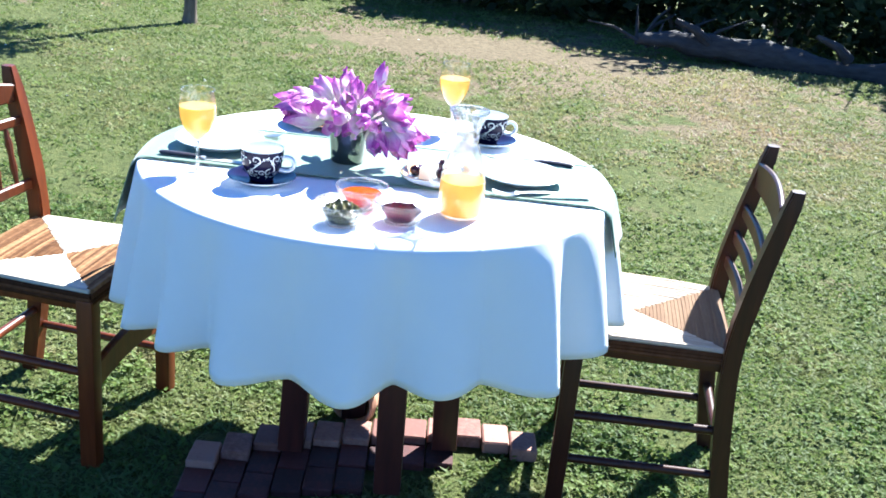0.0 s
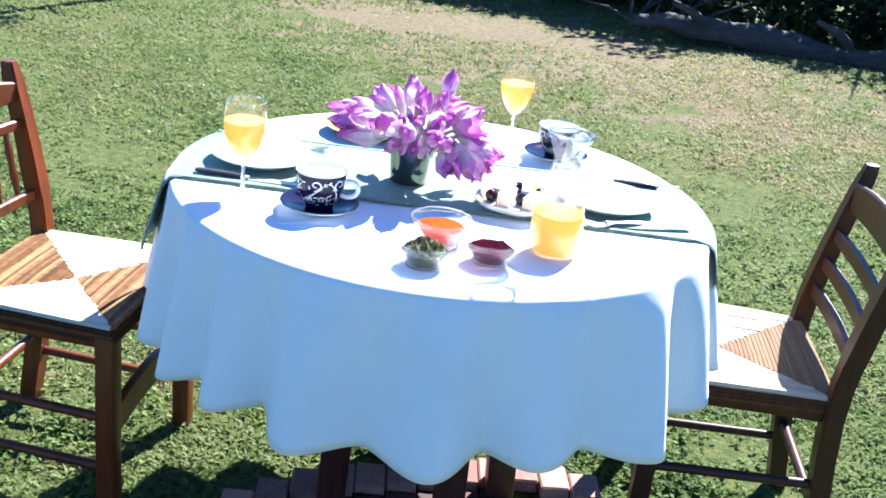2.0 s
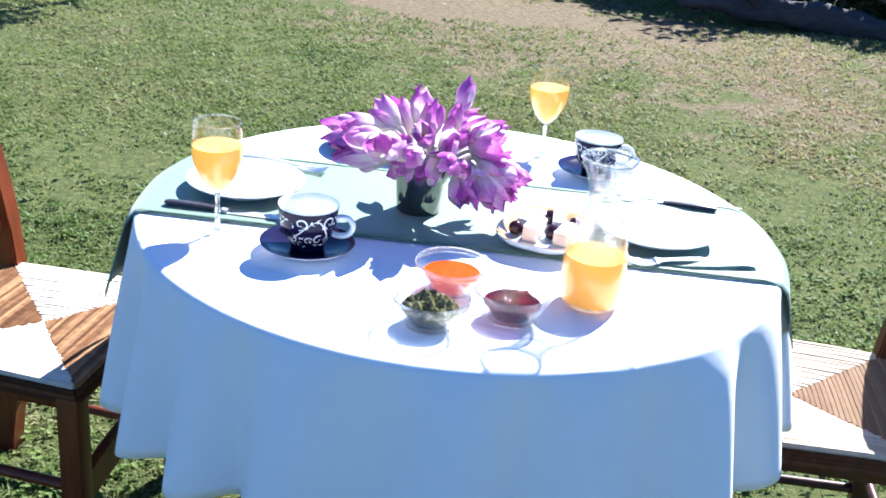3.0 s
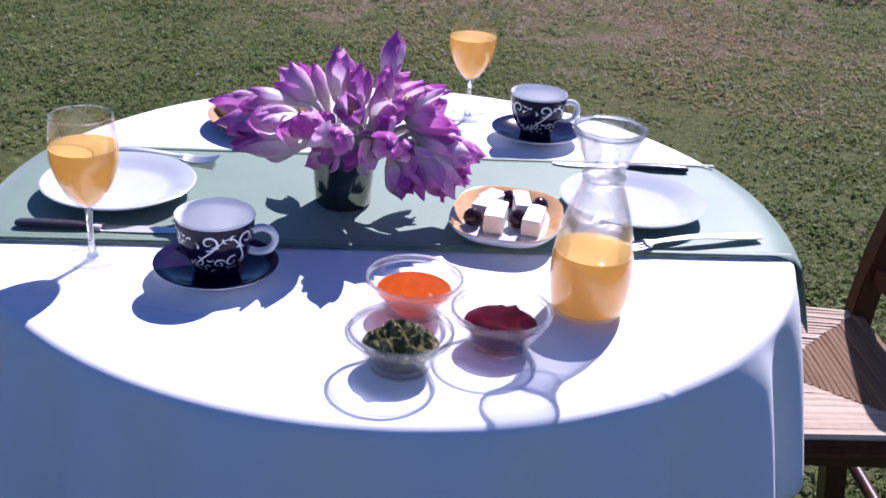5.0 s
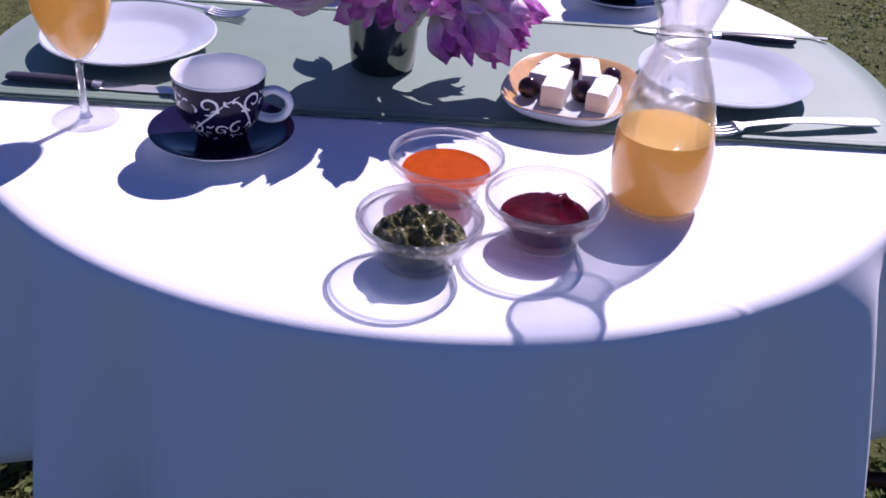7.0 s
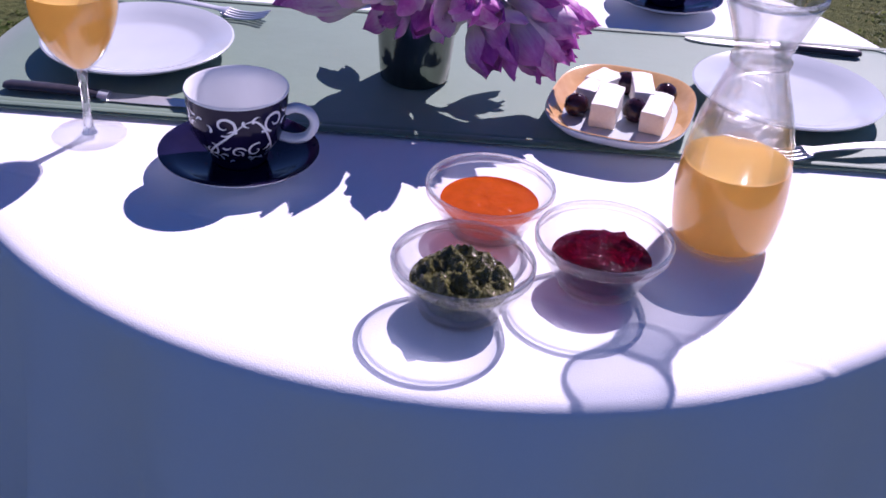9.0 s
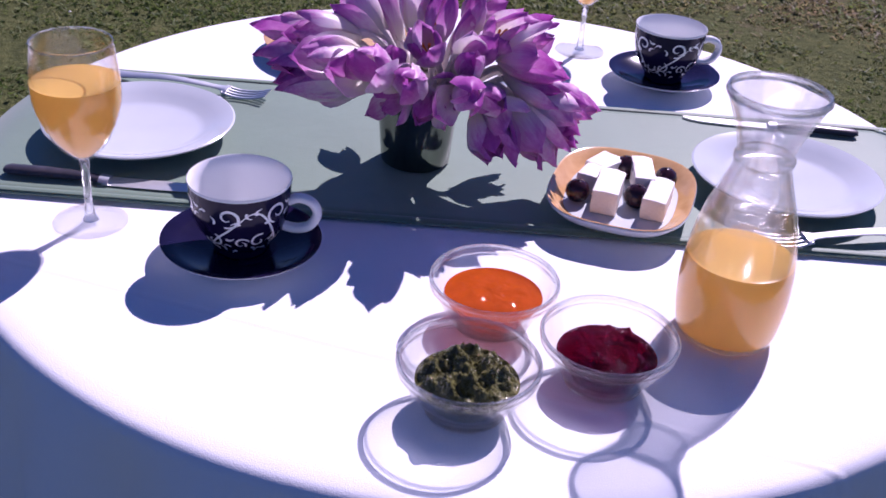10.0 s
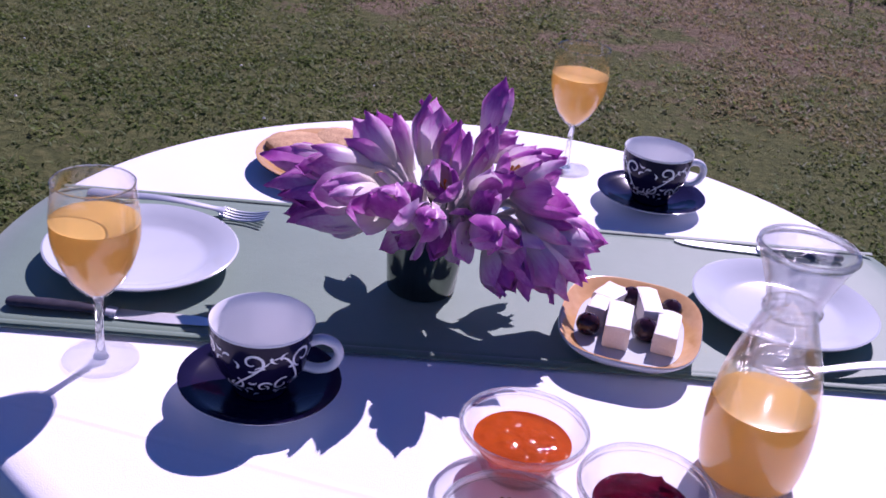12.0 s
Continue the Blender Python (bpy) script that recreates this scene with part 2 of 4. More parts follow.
def jelly(name, col, rough=0.08, lump=30.0, bumpy=0.3, dist=0.004, low=0.55, glow=0.4, through=0.0, tint=(1, 1, 1), spec=0.5):
    """Wet translucent food: light from behind glows in it, and a share passes straight through in its colour."""
    m, t, b, out = mat(name)
    n = noise_tex(t, coords(t), lump, 4)
    c = ramp(t, n.outputs["Fac"], [(0.3, tuple(x * low for x in col)), (0.65, col)])
    t.links.new(c.outputs["Color"], b.inputs["Base Color"])
    b.inputs["Roughness"].default_value = rough
    b.inputs["Specular IOR Level"].default_value = spec
    if bumpy:
        bump(t, n.outputs["Fac"], b, bumpy, dist)
    tl = t.nodes.new("ShaderNodeBsdfTranslucent")
    t.links.new(c.outputs["Color"], tl.inputs["Color"])
    mx = t.nodes.new("ShaderNodeMixShader")
    mx.inputs[0].default_value = glow
    t.links.new(b.outputs[0], mx.inputs[1])
    t.links.new(tl.outputs[0], mx.inputs[2])
    tr = node(t, "ShaderNodeBsdfTransparent", Color=(*tint, 1))
    m2 = t.nodes.new("ShaderNodeMixShader")
    m2.inputs[0].default_value = through
    t.links.new(mx.outputs[0], m2.inputs[1])
    t.links.new(tr.outputs[0], m2.inputs[2])
    t.links.new(m2.outputs[0], out.inputs["Surface"])
    return m


M_LAWN = lawn_mat()
M_BLADE = blade_mat("grass_blades", [(0.05, (0.078, 0.122, 0.028)), (0.38, (0.142, 0.19, 0.05)), (0.62, (0.205, 0.218, 0.08)), (0.84, (0.29, 0.25, 0.12)), (1.0, (0.3, 0.23, 0.13))], 0.0)
M_WEED = blade_mat("weed_leaves", [(0.05, (0.07, 0.125, 0.02)), (0.5, (0.16, 0.22, 0.042)), (0.9, (0.28, 0.32, 0.1))])
M_LEAF = blade_mat("hedge_leaves", [(0.2, (0.025, 0.036, 0.014)), (0.6, (0.055, 0.075, 0.028)), (0.95, (0.17, 0.18, 0.09))])
M_BARK = surf("bark", (0.07, 0.05, 0.035), (0.2, 0.16, 0.12), 9, 0.9, ((0.8, 0.03),), (1, 1, 0.25))
M_LOG = surf("weathered_log", (0.016, 0.013, 0.014), (0.06, 0.052, 0.052), 5, 0.85, ((0.7, 0.03),), (0.3, 1, 1))
M_BRICK = surf("terracotta_brick", (0.16, 0.066, 0.048), (0.33, 0.17, 0.125), 14, 0.85, ((0.4, 0.004),), rand=0.5)
M_POT = surf("terracotta", (0.45, 0.22, 0.12), (0.6, 0.34, 0.2), 10, 0.8, ((0.2, 0.004),))
M_WOOD = surf("stained_chair_wood", (0.02, 0.006, 0.0035), (0.062, 0.017, 0.007), 9, 0.42, ((0.15, 0.003),), (1, 1, 0.12), coat=0.08, spec=0.3)
M_WOOD2 = surf("orange_stained_wood", (0.048, 0.01, 0.003), (0.165, 0.038, 0.009), 9, 0.4, ((0.15, 0.003),), (1, 1, 0.12), coat=0.1, spec=0.3)
M_TWOOD = surf("table_wood", (0.032, 0.007, 0.006), (0.085, 0.02, 0.014), 9, 0.45, ((0.15, 0.003),), (1, 1, 0.12))
# One rush in lighter and darker copies: the cords' sheen is put into colour.
M_RUSH = rush_mat("dull_brown_rush", [(0.15, (0.05, 0.022, 0.009)), (0.5, (0.14, 0.07, 0.03)), (0.85, (0.32, 0.19, 0.09))])
M_RUSH_SHEEN = rush_mat("pale_sheen_rush", [(0.15, (0.46, 0.4, 0.31)), (0.5, (0.58, 0.52, 0.42)), (0.85, (0.66, 0.6, 0.5))])
M_RUSH_DULL = rush_mat("dull_tan_rush", [(0.15, (0.14, 0.085, 0.05)), (0.5, (0.165, 0.104, 0.061)), (0.85, (0.195, 0.128, 0.077))])
M_RUSH_STRAW_SHEEN = rush_mat("straw_sheen_rush", [(0.15, (0.33, 0.26, 0.19)), (0.5, (0.42, 0.34, 0.26)), (0.85, (0.5, 0.42, 0.33))])
# Same rush darkened: shade on the seat's upright sides, put into the colour.
M_RUSH_SHADE_EDGE = rush_mat("shaded_edge_rush", [(0.15, (0.035, 0.016, 0.008)), (0.5, (0.07, 0.03, 0.014)), (0.85, (0.12, 0.055, 0.026))])
# Dark red, with the deep shade under the table put into the colour.
M_SHADEBRICK = surf("shaded_dark_red_brick", (0.035, 0.008, 0.007), (0.1, 0.022, 0.018), 14, 0.8, ((0.4, 0.004),), rand=0.4)
M_CLOTH = cloth_mat("white_tablecloth", (0.86, 0.87, 0.9), translucent=0.06, dark=0.97, creases=((0.348, 0.9375, -0.374),))
M_RUN = cloth_mat("sage_linen", (0.16, 0.245, 0.17), 700, 0.55, translucent=0.03, dark=0.86, sheen=0.32, spec=0.35)
M_CHINA = surf("white_china", (0.55, 0.59, 0.615), (0.6, 0.64, 0.665), 4, 0.14, coat=0.3)
M_CUP = surf("white_cup_glaze", (0.77, 0.79, 0.8), (0.82, 0.83, 0.84), 4, 0.12, coat=0.3)
M_NAVY = surf("navy_glaze", (0.008, 0.006, 0.024), (0.013, 0.01, 0.04), 8, 0.12, spec=0.16)
M_TAN = surf("tan_glazed_rim", (0.52, 0.29, 0.1), (0.66, 0.42, 0.18), 14, 0.2, coat=0.4)
M_SILVER = surf("polished_steel", (0.72, 0.72, 0.71), (0.82, 0.82, 0.81), 20, 0.42, metal=1.0)
M_VASE = surf("brushed_pewter", (0.13, 0.12, 0.125), (0.3, 0.29, 0.29), 12, 0.13, ((0.25, 0.004),), (1, 1, 0.2), metal=1.0)
M_HANDLE = surf("dark_knife_handle", (0.03, 0.028, 0.035), (0.07, 0.06, 0.07), 20, 0.3)
M_GLASS = glass("clear_glass", 0.9)
M_CARAFE = glass("carafe_glass", 0.8)
M_THIN = glass("thin_clear_glass", 0.93)
M_THICK = glass("thick_clear_glass", 0.55)
M_STEM = glass("stem_glass", 0.3)
M_JUICE = jelly("orange_juice", (0.98, 0.68, 0.18), 0.15, 30.0, 0.0, 0.001, 0.94, 0.5, 0.0)
M_APRICOT = jelly("apricot_jam", (0.62, 0.13, 0.003), 0.05, 60.0, 0.1, 0.004, 0.82, 0.42, 0.3, (1.0, 0.4, 0.06))
M_GREENJAM = jelly("dark_green_preserve", (0.17, 0.165, 0.05), 0.08, 150.0, 1.0, 0.008, 0.25, 0.15, 0.0)
M_RED = jelly("berry_jam", (0.06, 0.001, 0.02), 0.08, 95.0, 1.0, 0.02, 0.4, 0.05, 0.22, (0.95, 0.05, 0.25), 0.2)
M_FETA = surf("white_feta", (0.78, 0.75, 0.68), (0.86, 0.84, 0.79), 60, 0.55, ((0.5, 0.003),))
M_OLIVE = surf("black_olive", (0.018, 0.008, 0.012), (0.05, 0.015, 0.022), 40, 0.12, ((0.15, 0.002),))
M_BREAD = surf("toasted_bread", (0.36, 0.19, 0.075), (0.7, 0.46, 0.22), 60, 0.75, ((0.8, 0.006),))
M_PETAL = petal_mat()
M_TUBE = surf("pale_flower_tube", (0.62, 0.56, 0.5), (0.74, 0.66, 0.68), 40, 0.5)
M_STAMEN = surf("yellow_stamen", (0.65, 0.3, 0.03), (0.8, 0.45, 0.06), 60, 0.6)
M_DAISY = surf("pale_clover_head", (0.6, 0.6, 0.52), (0.75, 0.75, 0.7), 30, 0.7)

# ---- mesh helpers ----


def shade(me, angle=40):
    for p in me.polygons:
        p.use_smooth = True
    me.set_sharp_from_angle(angle=radians(angle))


def to_mesh(name, bm, material, smooth=True, angle=40):
    bmesh.ops.recalc_face_normals(bm, faces=bm.faces)
    me = bpy.data.meshes.new(name)
    bm.to_mesh(me)
    bm.free()
    for m in (material if isinstance(material, (list, tuple)) else [material]):
        me.materials.append(m)
    if smooth:
        shade(me, angle)
    return me


def part(name, bm, material, parent, label="", at=None, smooth=True, angle=40):
    me = bm if isinstance(bm, bpy.types.Mesh) else to_mesh(name, bm, material, smooth, angle)
    ob = new(name, me)
    ob.parent = parent
    if at is not None:
        ob.matrix_local = at
    return tagged(ob, label=label) if label else ob


def thing(name, m, label, category, group="", kind=""):
    ob = new(name)
    ob.empty_display_size = 0.05
    ob.matrix_world = m
    return tagged(ob, label, category, group, kind)


def solid(name, bm, material, m, label, category, group="", kind="", smooth=True, angle=40):
    ob = new(name, to_mesh(name, bm, material, smooth, angle))
    ob.matrix_world = m
    return tagged(ob, label, category, group, kind)


def lathe(profile, seg=40, bm=None, close=False):
    """Turns (radius, height) points round the z axis; radius 0 closes the end."""
    bm = bm or bmesh.new()
    rings = []
    for r, z in profile:
        if r < 1e-6:
            rings.append([bm.verts.new((0, 0, z))])
        else:
            rings.append([bm.verts.new((r * math.cos(2 * math.pi * k / seg), r * math.sin(2 * math.pi * k / seg), z)) for k in range(seg)])
    pairs = list(zip(rings, rings[1:])) + ([(rings[-1], rings[0])] if close else [])
    for a, b in pairs:
        for k in range(seg):
            j = (k + 1) % seg
            if len(a) == 1 and len(b) == 1:
                continue
            if len(a) == 1:
                bm.faces.new((a[0], b[k], b[j]))
            elif len(b) == 1:
                bm.faces.new((a[k], a[j], b[0]))
            else:
                bm.faces.new((a[k], a[j], b[j], b[k]))
    return bm


def smooth_line(pts, n=6):
    """Catmull-Rom through points of any dimension."""
    out = []
    pts = [Vector(p) for p in pts]
    for i in range(len(pts) - 1):
        p0, p1, p2, p3 = pts[max(i - 1, 0)], pts[i], pts[i + 1], pts[min(i + 2, len(pts) - 1)]
        for k in range(n):
            t = k / n
            out.append(0.5 * ((2 * p1) + (p2 - p0) * t + (2 * p0 - 5 * p1 + 4 * p2 - p3) * t * t + (3 * p1 - p0 - 3 * p2 + p3) * t ** 3))
    out.append(pts[-1])
    return out


def tube(points, radii, seg=8, bm=None, flat=1.0, caps=True):
    """A round or flattened bar along points; radii: one number or one for each point."""
    bm = bm or bmesh.new()
    pts = [Vector(p) for p in points]
    if isinstance(radii, (int, float)):
        radii = [radii] * len(pts)
    rings, side = [], None
    for i, p in enumerate(pts):
        d = (pts[min(i + 1, len(pts) - 1)] - pts[max(i - 1, 0)]).normalized()
        if side is None:
            side = d.cross(Vector((0, 0, 1)))
            side = d.cross(Vector((0, 1, 0))) if side.length < 0.05 else side
        side = (side - d * side.dot(d)).normalized()
        up = d.cross(side)
        rings.append([bm.verts.new(p + radii[i] * (math.cos(2 * math.pi * k / seg) * side + flat * math.sin(2 * math.pi * k / seg) * up)) for k in range(seg)])
    for a, b in zip(rings, rings[1:]):
        for k in range(seg):
            j = (k + 1) % seg
            bm.faces.new((a[k], a[j], b[j], b[k]))
    if caps:
        bm.faces.new(rings[0][::-1])
        bm.faces.new(rings[-1])
    return bm


def block(sx, sy, sz, bevel=0.004, at=(0, 0, 0), bm=None, seg=2):
    own = bmesh.new()
    bmesh.ops.create_cube(own, size=1)
    bmesh.ops.scale(own, vec=(sx, sy, sz), verts=own.verts)
    if bevel:
        bmesh.ops.bevel(own, geom=own.edges[:], offset=bevel, segments=seg, profile=0.6, affect="EDGES")
    bmesh.ops.translate(own, vec=at, verts=own.verts)
    if bm is None:
        return own
    me = bpy.data.meshes.new("tmp")
    own.to_mesh(me)
    own.free()
    bm.from_mesh(me)
    bpy.data.meshes.remove(me)
    return bm


def beam(a, b, w, h, bevel=0.004, side=(0, 0, 1)):
    """A bevelled bar of section w by h from a to b, its h along side."""
    a, b = Vector(a), Vector(b)
    d = b - a
    bm = block(w, h, d.length, bevel)
    z = d.normalized()
    y = Vector(side)
    y = (y - z * y.dot(z)).normalized()
    x = y.cross(z)
    m = Matrix((x, y, z)).transposed().to_4x4()
    m.translation = (a + b) / 2
    bmesh.ops.transform(bm, matrix=m, verts=bm.verts)
    return bm


def board(line, height, thick, bm=None):
    """An upright board whose lower edge follows line; height may vary along it."""
    bm = bm or bmesh.new()
    pts = [Vector(p) for p in line]
    hs = [height] * len(pts) if isinstance(height, (int, float)) else height
    rows = []
    for i, p in enumerate(pts):
        d = (pts[min(i + 1, len(pts) - 1)] - pts[max(i - 1, 0)]).normalized()
        n = Vector((-d.y, d.x, 0)).normalized() * thick / 2
        up = Vector((0, 0, hs[i]))
        e = min(0.004, thick * 0.3)
        k = 1 - e / (thick / 2)
        rows.append([bm.verts.new(q) for q in (p - n * k, p + n * k, p + n + Vector((0, 0, e)), p + n + up - Vector((0, 0, e)), p + n * k + up, p - n * k + up, p - n + up - Vector((0, 0, e)), p - n + Vector((0, 0, e)))])
    for a, b in zip(rows, rows[1:]):
        for k in range(8):
            j = (k + 1) % 8
            bm.faces.new((a[k], a[j], b[j], b[k]))
    bm.faces.new(rows[0][::-1])
    bm.faces.new(rows[-1])
    return bm


rng = random.Random(7)
TOP = 0.795                           # height of the laid table
RADIUS = 0.535

# ---- ground ----


def ground_z(x, y):
    far = max(0.0, math.hypot(x, y) - 1.2)
    return 0.035 * min(far, 3) / 3 * noise.noise((x * 0.5, y * 0.5, 3.0)) + 0.008 * min(far, 1) * noise.noise((x * 2.3, y * 2.3, 9.0))


bm = bmesh.new()
xs = [-400, -120, -40, -16] + [-8 + 0.16 * k for k in range(113)] + [18, 40, 120, 400]
ys = [-400, -100, -30, -9] + [-4 + 0.16 * k for k in range(96)] + [16, 40, 120, 400]
grid = [[bm.verts.new((x, y, ground_z(x, y))) for x in xs] for y in ys]
for j in range(len(ys) - 1):
    for i in range(len(xs) - 1):
        bm.faces.new((grid[j][i], grid[j][i + 1], grid[j + 1][i + 1], grid[j + 1][i]))
solid("ground", bm, M_LAWN, Matrix(), "sunlit mown lawn with dry patches and bare soil", "lawn", kind="structure")


def grass(count, x0, x1, y0, y1, size, seed, name, label):
    r = random.Random(seed)
    verts, faces = [], []
    while len(faces) < count:
        x, y = r.uniform(x0, x1), r.uniform(y0, y1)
        if min(x - x0, x1 - x, y - y0, y1 - y) < 0.4 * r.random():
            continue
        if noise.noise((x * 1.1, y * 1.1, 5.0)) + 0.6 * noise.noise((x * 4, y * 4, 2.0)) < r.uniform(-0.75, 0.25) + 1.1 * max(0.0, 1.25 - math.hypot((x - 0.35) / 1.5, (y - 6.3) / 0.75)):
            continue
        px, py = x - 0.02, y + 0.04
        if -0.45 < px < 0.45 and -0.3 < py < 0.26 - (0.45 * max(0.0, -0.1 - px) + 0.35 * max(0.0, px - 0.3)) and py > 0.64 * (px - 0.16):
            continue
        z = ground_z(x, y) - 0.004
        for _ in range(4):
            a, ln = r.uniform(0, 6.283), size * r.uniform(0.5, 1.25)
            bx, by = x + r.gauss(0, size * 0.5), y + r.gauss(0, size * 0.5)
            w = size * 0.11 * r.uniform(0.6, 1.6)
            lean = r.uniform(0.3, 1.0) * ln
            la = r.uniform(0, 6.283)
            cx, cy = math.cos(a) * w, math.sin(a) * w
            lx, ly = math.cos(la) * lean, math.sin(la) * lean
            k = len(verts)
            hgt = ln * 0.42
            verts += [(bx - cx, by - cy, z), (bx + cx, by + cy, z), (bx + lx * 0.4 + cx * 0.8, by + ly * 0.4 + cy * 0.8, z + hgt * 0.65), (bx + lx * 0.4 - cx * 0.8, by + ly * 0.4 - cy * 0.8, z + hgt * 0.65), (bx + lx, by + ly, z + hgt)]
            faces += [(k, k + 1, k + 2, k + 3), (k + 3, k + 2, k + 4)]
    me = bpy.data.meshes.new(name)
    me.from_pydata(verts, [], faces)
    me.materials.append(M_BLADE)
    tagged(new(name, me), label, "grass", kind="stuff")


# ---- brick pad ----
pad = thing("brick_pad", pose(0.02, -0.04, 0), "stepped pad of terracotta bricks on the lawn, inner ones dark red with painted shade", "paving", kind="structure")

# ---- table ----


def table():
    t = thing("round_table", pose(0.02, 0.03, 0.0), "round table on dark reddish wooden legs, standing on bricks", "table")
    part("tabletop", lathe([(0, TOP - 0.032), (0.512, TOP - 0.032), (0.524, TOP - 0.026), (0.524, TOP - 0.012), (0.517, TOP - 0.006), (0, TOP - 0.006)], 64), M_TWOOD, t, at=pose(-0.02, -0.03, 0))
    for x, y, base in ((-0.185, -0.01, 0.018), (0.19, 0.055, 0.018), (0.06, -0.16, 0.018), (-0.05, 0.2, 0.0)):
        bm = beam((x * 1.05, y * 1.05, base), (x * 0.9, y * 0.9, TOP - 0.03), 0.066, 0.066, 0.006, (0, 1, 0))
        part("leg", bm, M_TWOOD, t)
    part("apron", beam((-0.17, -0.008, TOP - 0.09), (0.17, 0.048, TOP - 0.09), 0.03, 0.1, 0.004), M_TWOOD, t)
    part("apron", beam((0.054, -0.14, TOP - 0.09), (-0.044, 0.18, TOP - 0.09), 0.028, 0.096, 0.004), M_TWOOD, t)
    return t


table()

FOLD = radians(-47)


def angdiff(a, b):
    return (a - b + math.pi) % (2 * math.pi) - math.pi


def cloth_point(a, s):
    """Point of the tablecloth: angle a, and s from 0 (rim) to 1 (hem)."""
    phase = 19 * a + 1.3 * math.sin(3 * a + 0.5) + 0.9 * math.sin(5 * a)
    lobe = (0.5 + 0.5 * math.sin(phase)) ** 0.75
    size = 0.7 + 0.3 * math.sin(4 * a + 0.6) * math.sin(7 * a)
    r = RADIUS + 0.005 + 0.038 * s ** 0.8 + 0.088 * s ** 0.8 * size * (lobe - 0.5)
    d = angdiff(a, FOLD)
    r += 0.03 * s ** 0.5 * math.exp(-(d / 0.07) ** 2) - 0.03 * s * math.exp(-((d - 0.14) / 0.08) ** 2) - 0.012 * s * math.exp(-((d + 0.14) / 0.1) ** 2)
    drop = 0.272 + 0.014 * size * lobe + 0.006 * math.sin(7 * a + 1.0) + 0.016 * math.exp(-(d / 0.3) ** 2)
    return Vector((r * math.cos(a), r * math.sin(a), TOP - 0.012 - drop * s))


def tablecloth():
    bm = bmesh.new()
    N = 560
    rings = []
    for r in (0.1, 0.2, 0.3, 0.4, 0.46, 0.51):
        rings.append([bm.verts.new((r * math.cos(2 * math.pi * k / N), r * math.sin(2 * math.pi * k / N), TOP - 0.0012 + 0.0011 * noise.noise((r * 9 * math.cos(2 * math.pi * k / N), r * 9 * math.sin(2 * math.pi * k / N), 0)))) for k in range(N)])
    for dr, dz in ((-0.006, -0.001), (0.002, -0.005)):
        rings.append([bm.verts.new(((RADIUS + dr) * math.cos(2 * math.pi * k / N), (RADIUS + dr) * math.sin(2 * math.pi * k / N), TOP + dz)) for k in range(N)])
    for i in range(17):
        s = i / 16
        rings.append([bm.verts.new(cloth_point(2 * math.pi * k / N, s)) for k in range(N)])
    c = bm.verts.new((0, 0, TOP - 0.001))
    for k in range(N):
        bm.faces.new((c, rings[0][k], rings[0][(k + 1) % N]))
    for a, b in zip(rings, rings[1:]):
        for k in range(N):
            j = (k + 1) % N
            bm.faces.new((a[k], b[k], b[j], a[j]))
    return solid("tablecloth", bm, M_CLOTH, Matrix(), "white cotton tablecloth hanging in soft folds over the round table", "tablecloth", angle=180)


cloth = tablecloth()
sol = cloth.modifiers.new("thickness", "SOLIDIFY")
sol.thickness, sol.offset = 0.0016, -1

RUN_A = radians(-4.2)


def runner():
    """A linen strip across the table whose ends hang over the rim."""
    bm = bmesh.new()
    half, nv = 0.1645, 16
    c, s = math.cos(RUN_A), math.sin(RUN_A)
    mid = 0.0105                         # the strip lies a little behind the middle
    rows = []
    drop_l, drop_r = 0.15, 0.1
    stations = [("l", drop_l * (1 - k / 8)) for k in range(8)] + [("t", -1 + 2 * k / 30) for k in range(31)] + [("r", drop_r * (k + 1) / 8) for k in range(8)]
    for kind, q in stations:
        row = []
        for j in range(nv + 1):
            v = mid - half + 2 * half * j / nv
            R1 = RADIUS + 0.003
            edge = math.sqrt(R1 * R1 - v * v)
            if kind == "t":
                u = q * edge
                z = TOP + 0.0022 - 0.006 * max(0, abs(q) - 0.985) / 0.015 + 0.0008 * noise.noise((u * 14, v * 14, 4))
                p = (u, v, z)
            else:
                sg = -1 if kind == "l" else 1
                fl = 0.008 + 0.05 * (q / 0.15) ** 0.9 * 0.75 + 0.008 * math.sin(v * 30 + sg) * q / 0.15
                p = (sg * (edge + fl), v + 0.01 * q / 0.15 * math.sin(3 * v), TOP - 0.005 - q)
            row.append(bm.verts.new((p[0] * c - p[1] * s, p[0] * s + p[1] * c, p[2])))
        rows.append(row)
    for a, b in zip(rows, rows[1:]):
        for j in range(nv):
            bm.faces.new((a[j], b[j], b[j + 1], a[j + 1]))
    ob = solid("table_runner", bm, M_RUN, Matrix(), "sage green linen table runner hanging over both rims", "table runner", angle=180)
    md = ob.modifiers.new("thickness", "SOLIDIFY")
    md.thickness, md.offset = 0.0018, 1
    for sg in (0, 1):                    # stitched long hems
        hb = bmesh.new()
        v = mid + (-1 if sg == 0 else 1) * (half - 0.006)
        ed = math.sqrt((RADIUS - 0.004) ** 2 - v * v)
        pts = [((-1 + 2 * k / 24) * ed, v, TOP + 0.0052) for k in range(25)]
        tube([(p[0] * c - p[1] * s, p[0] * s + p[1] * c, p[2]) for p in pts], 0.004, 6, hb, flat=0.3)
        part("hem", hb, M_RUN, ob)
    return ob


runner()
RTOP = TOP + 0.0045                       # top of the runner

# ---- chairs ----


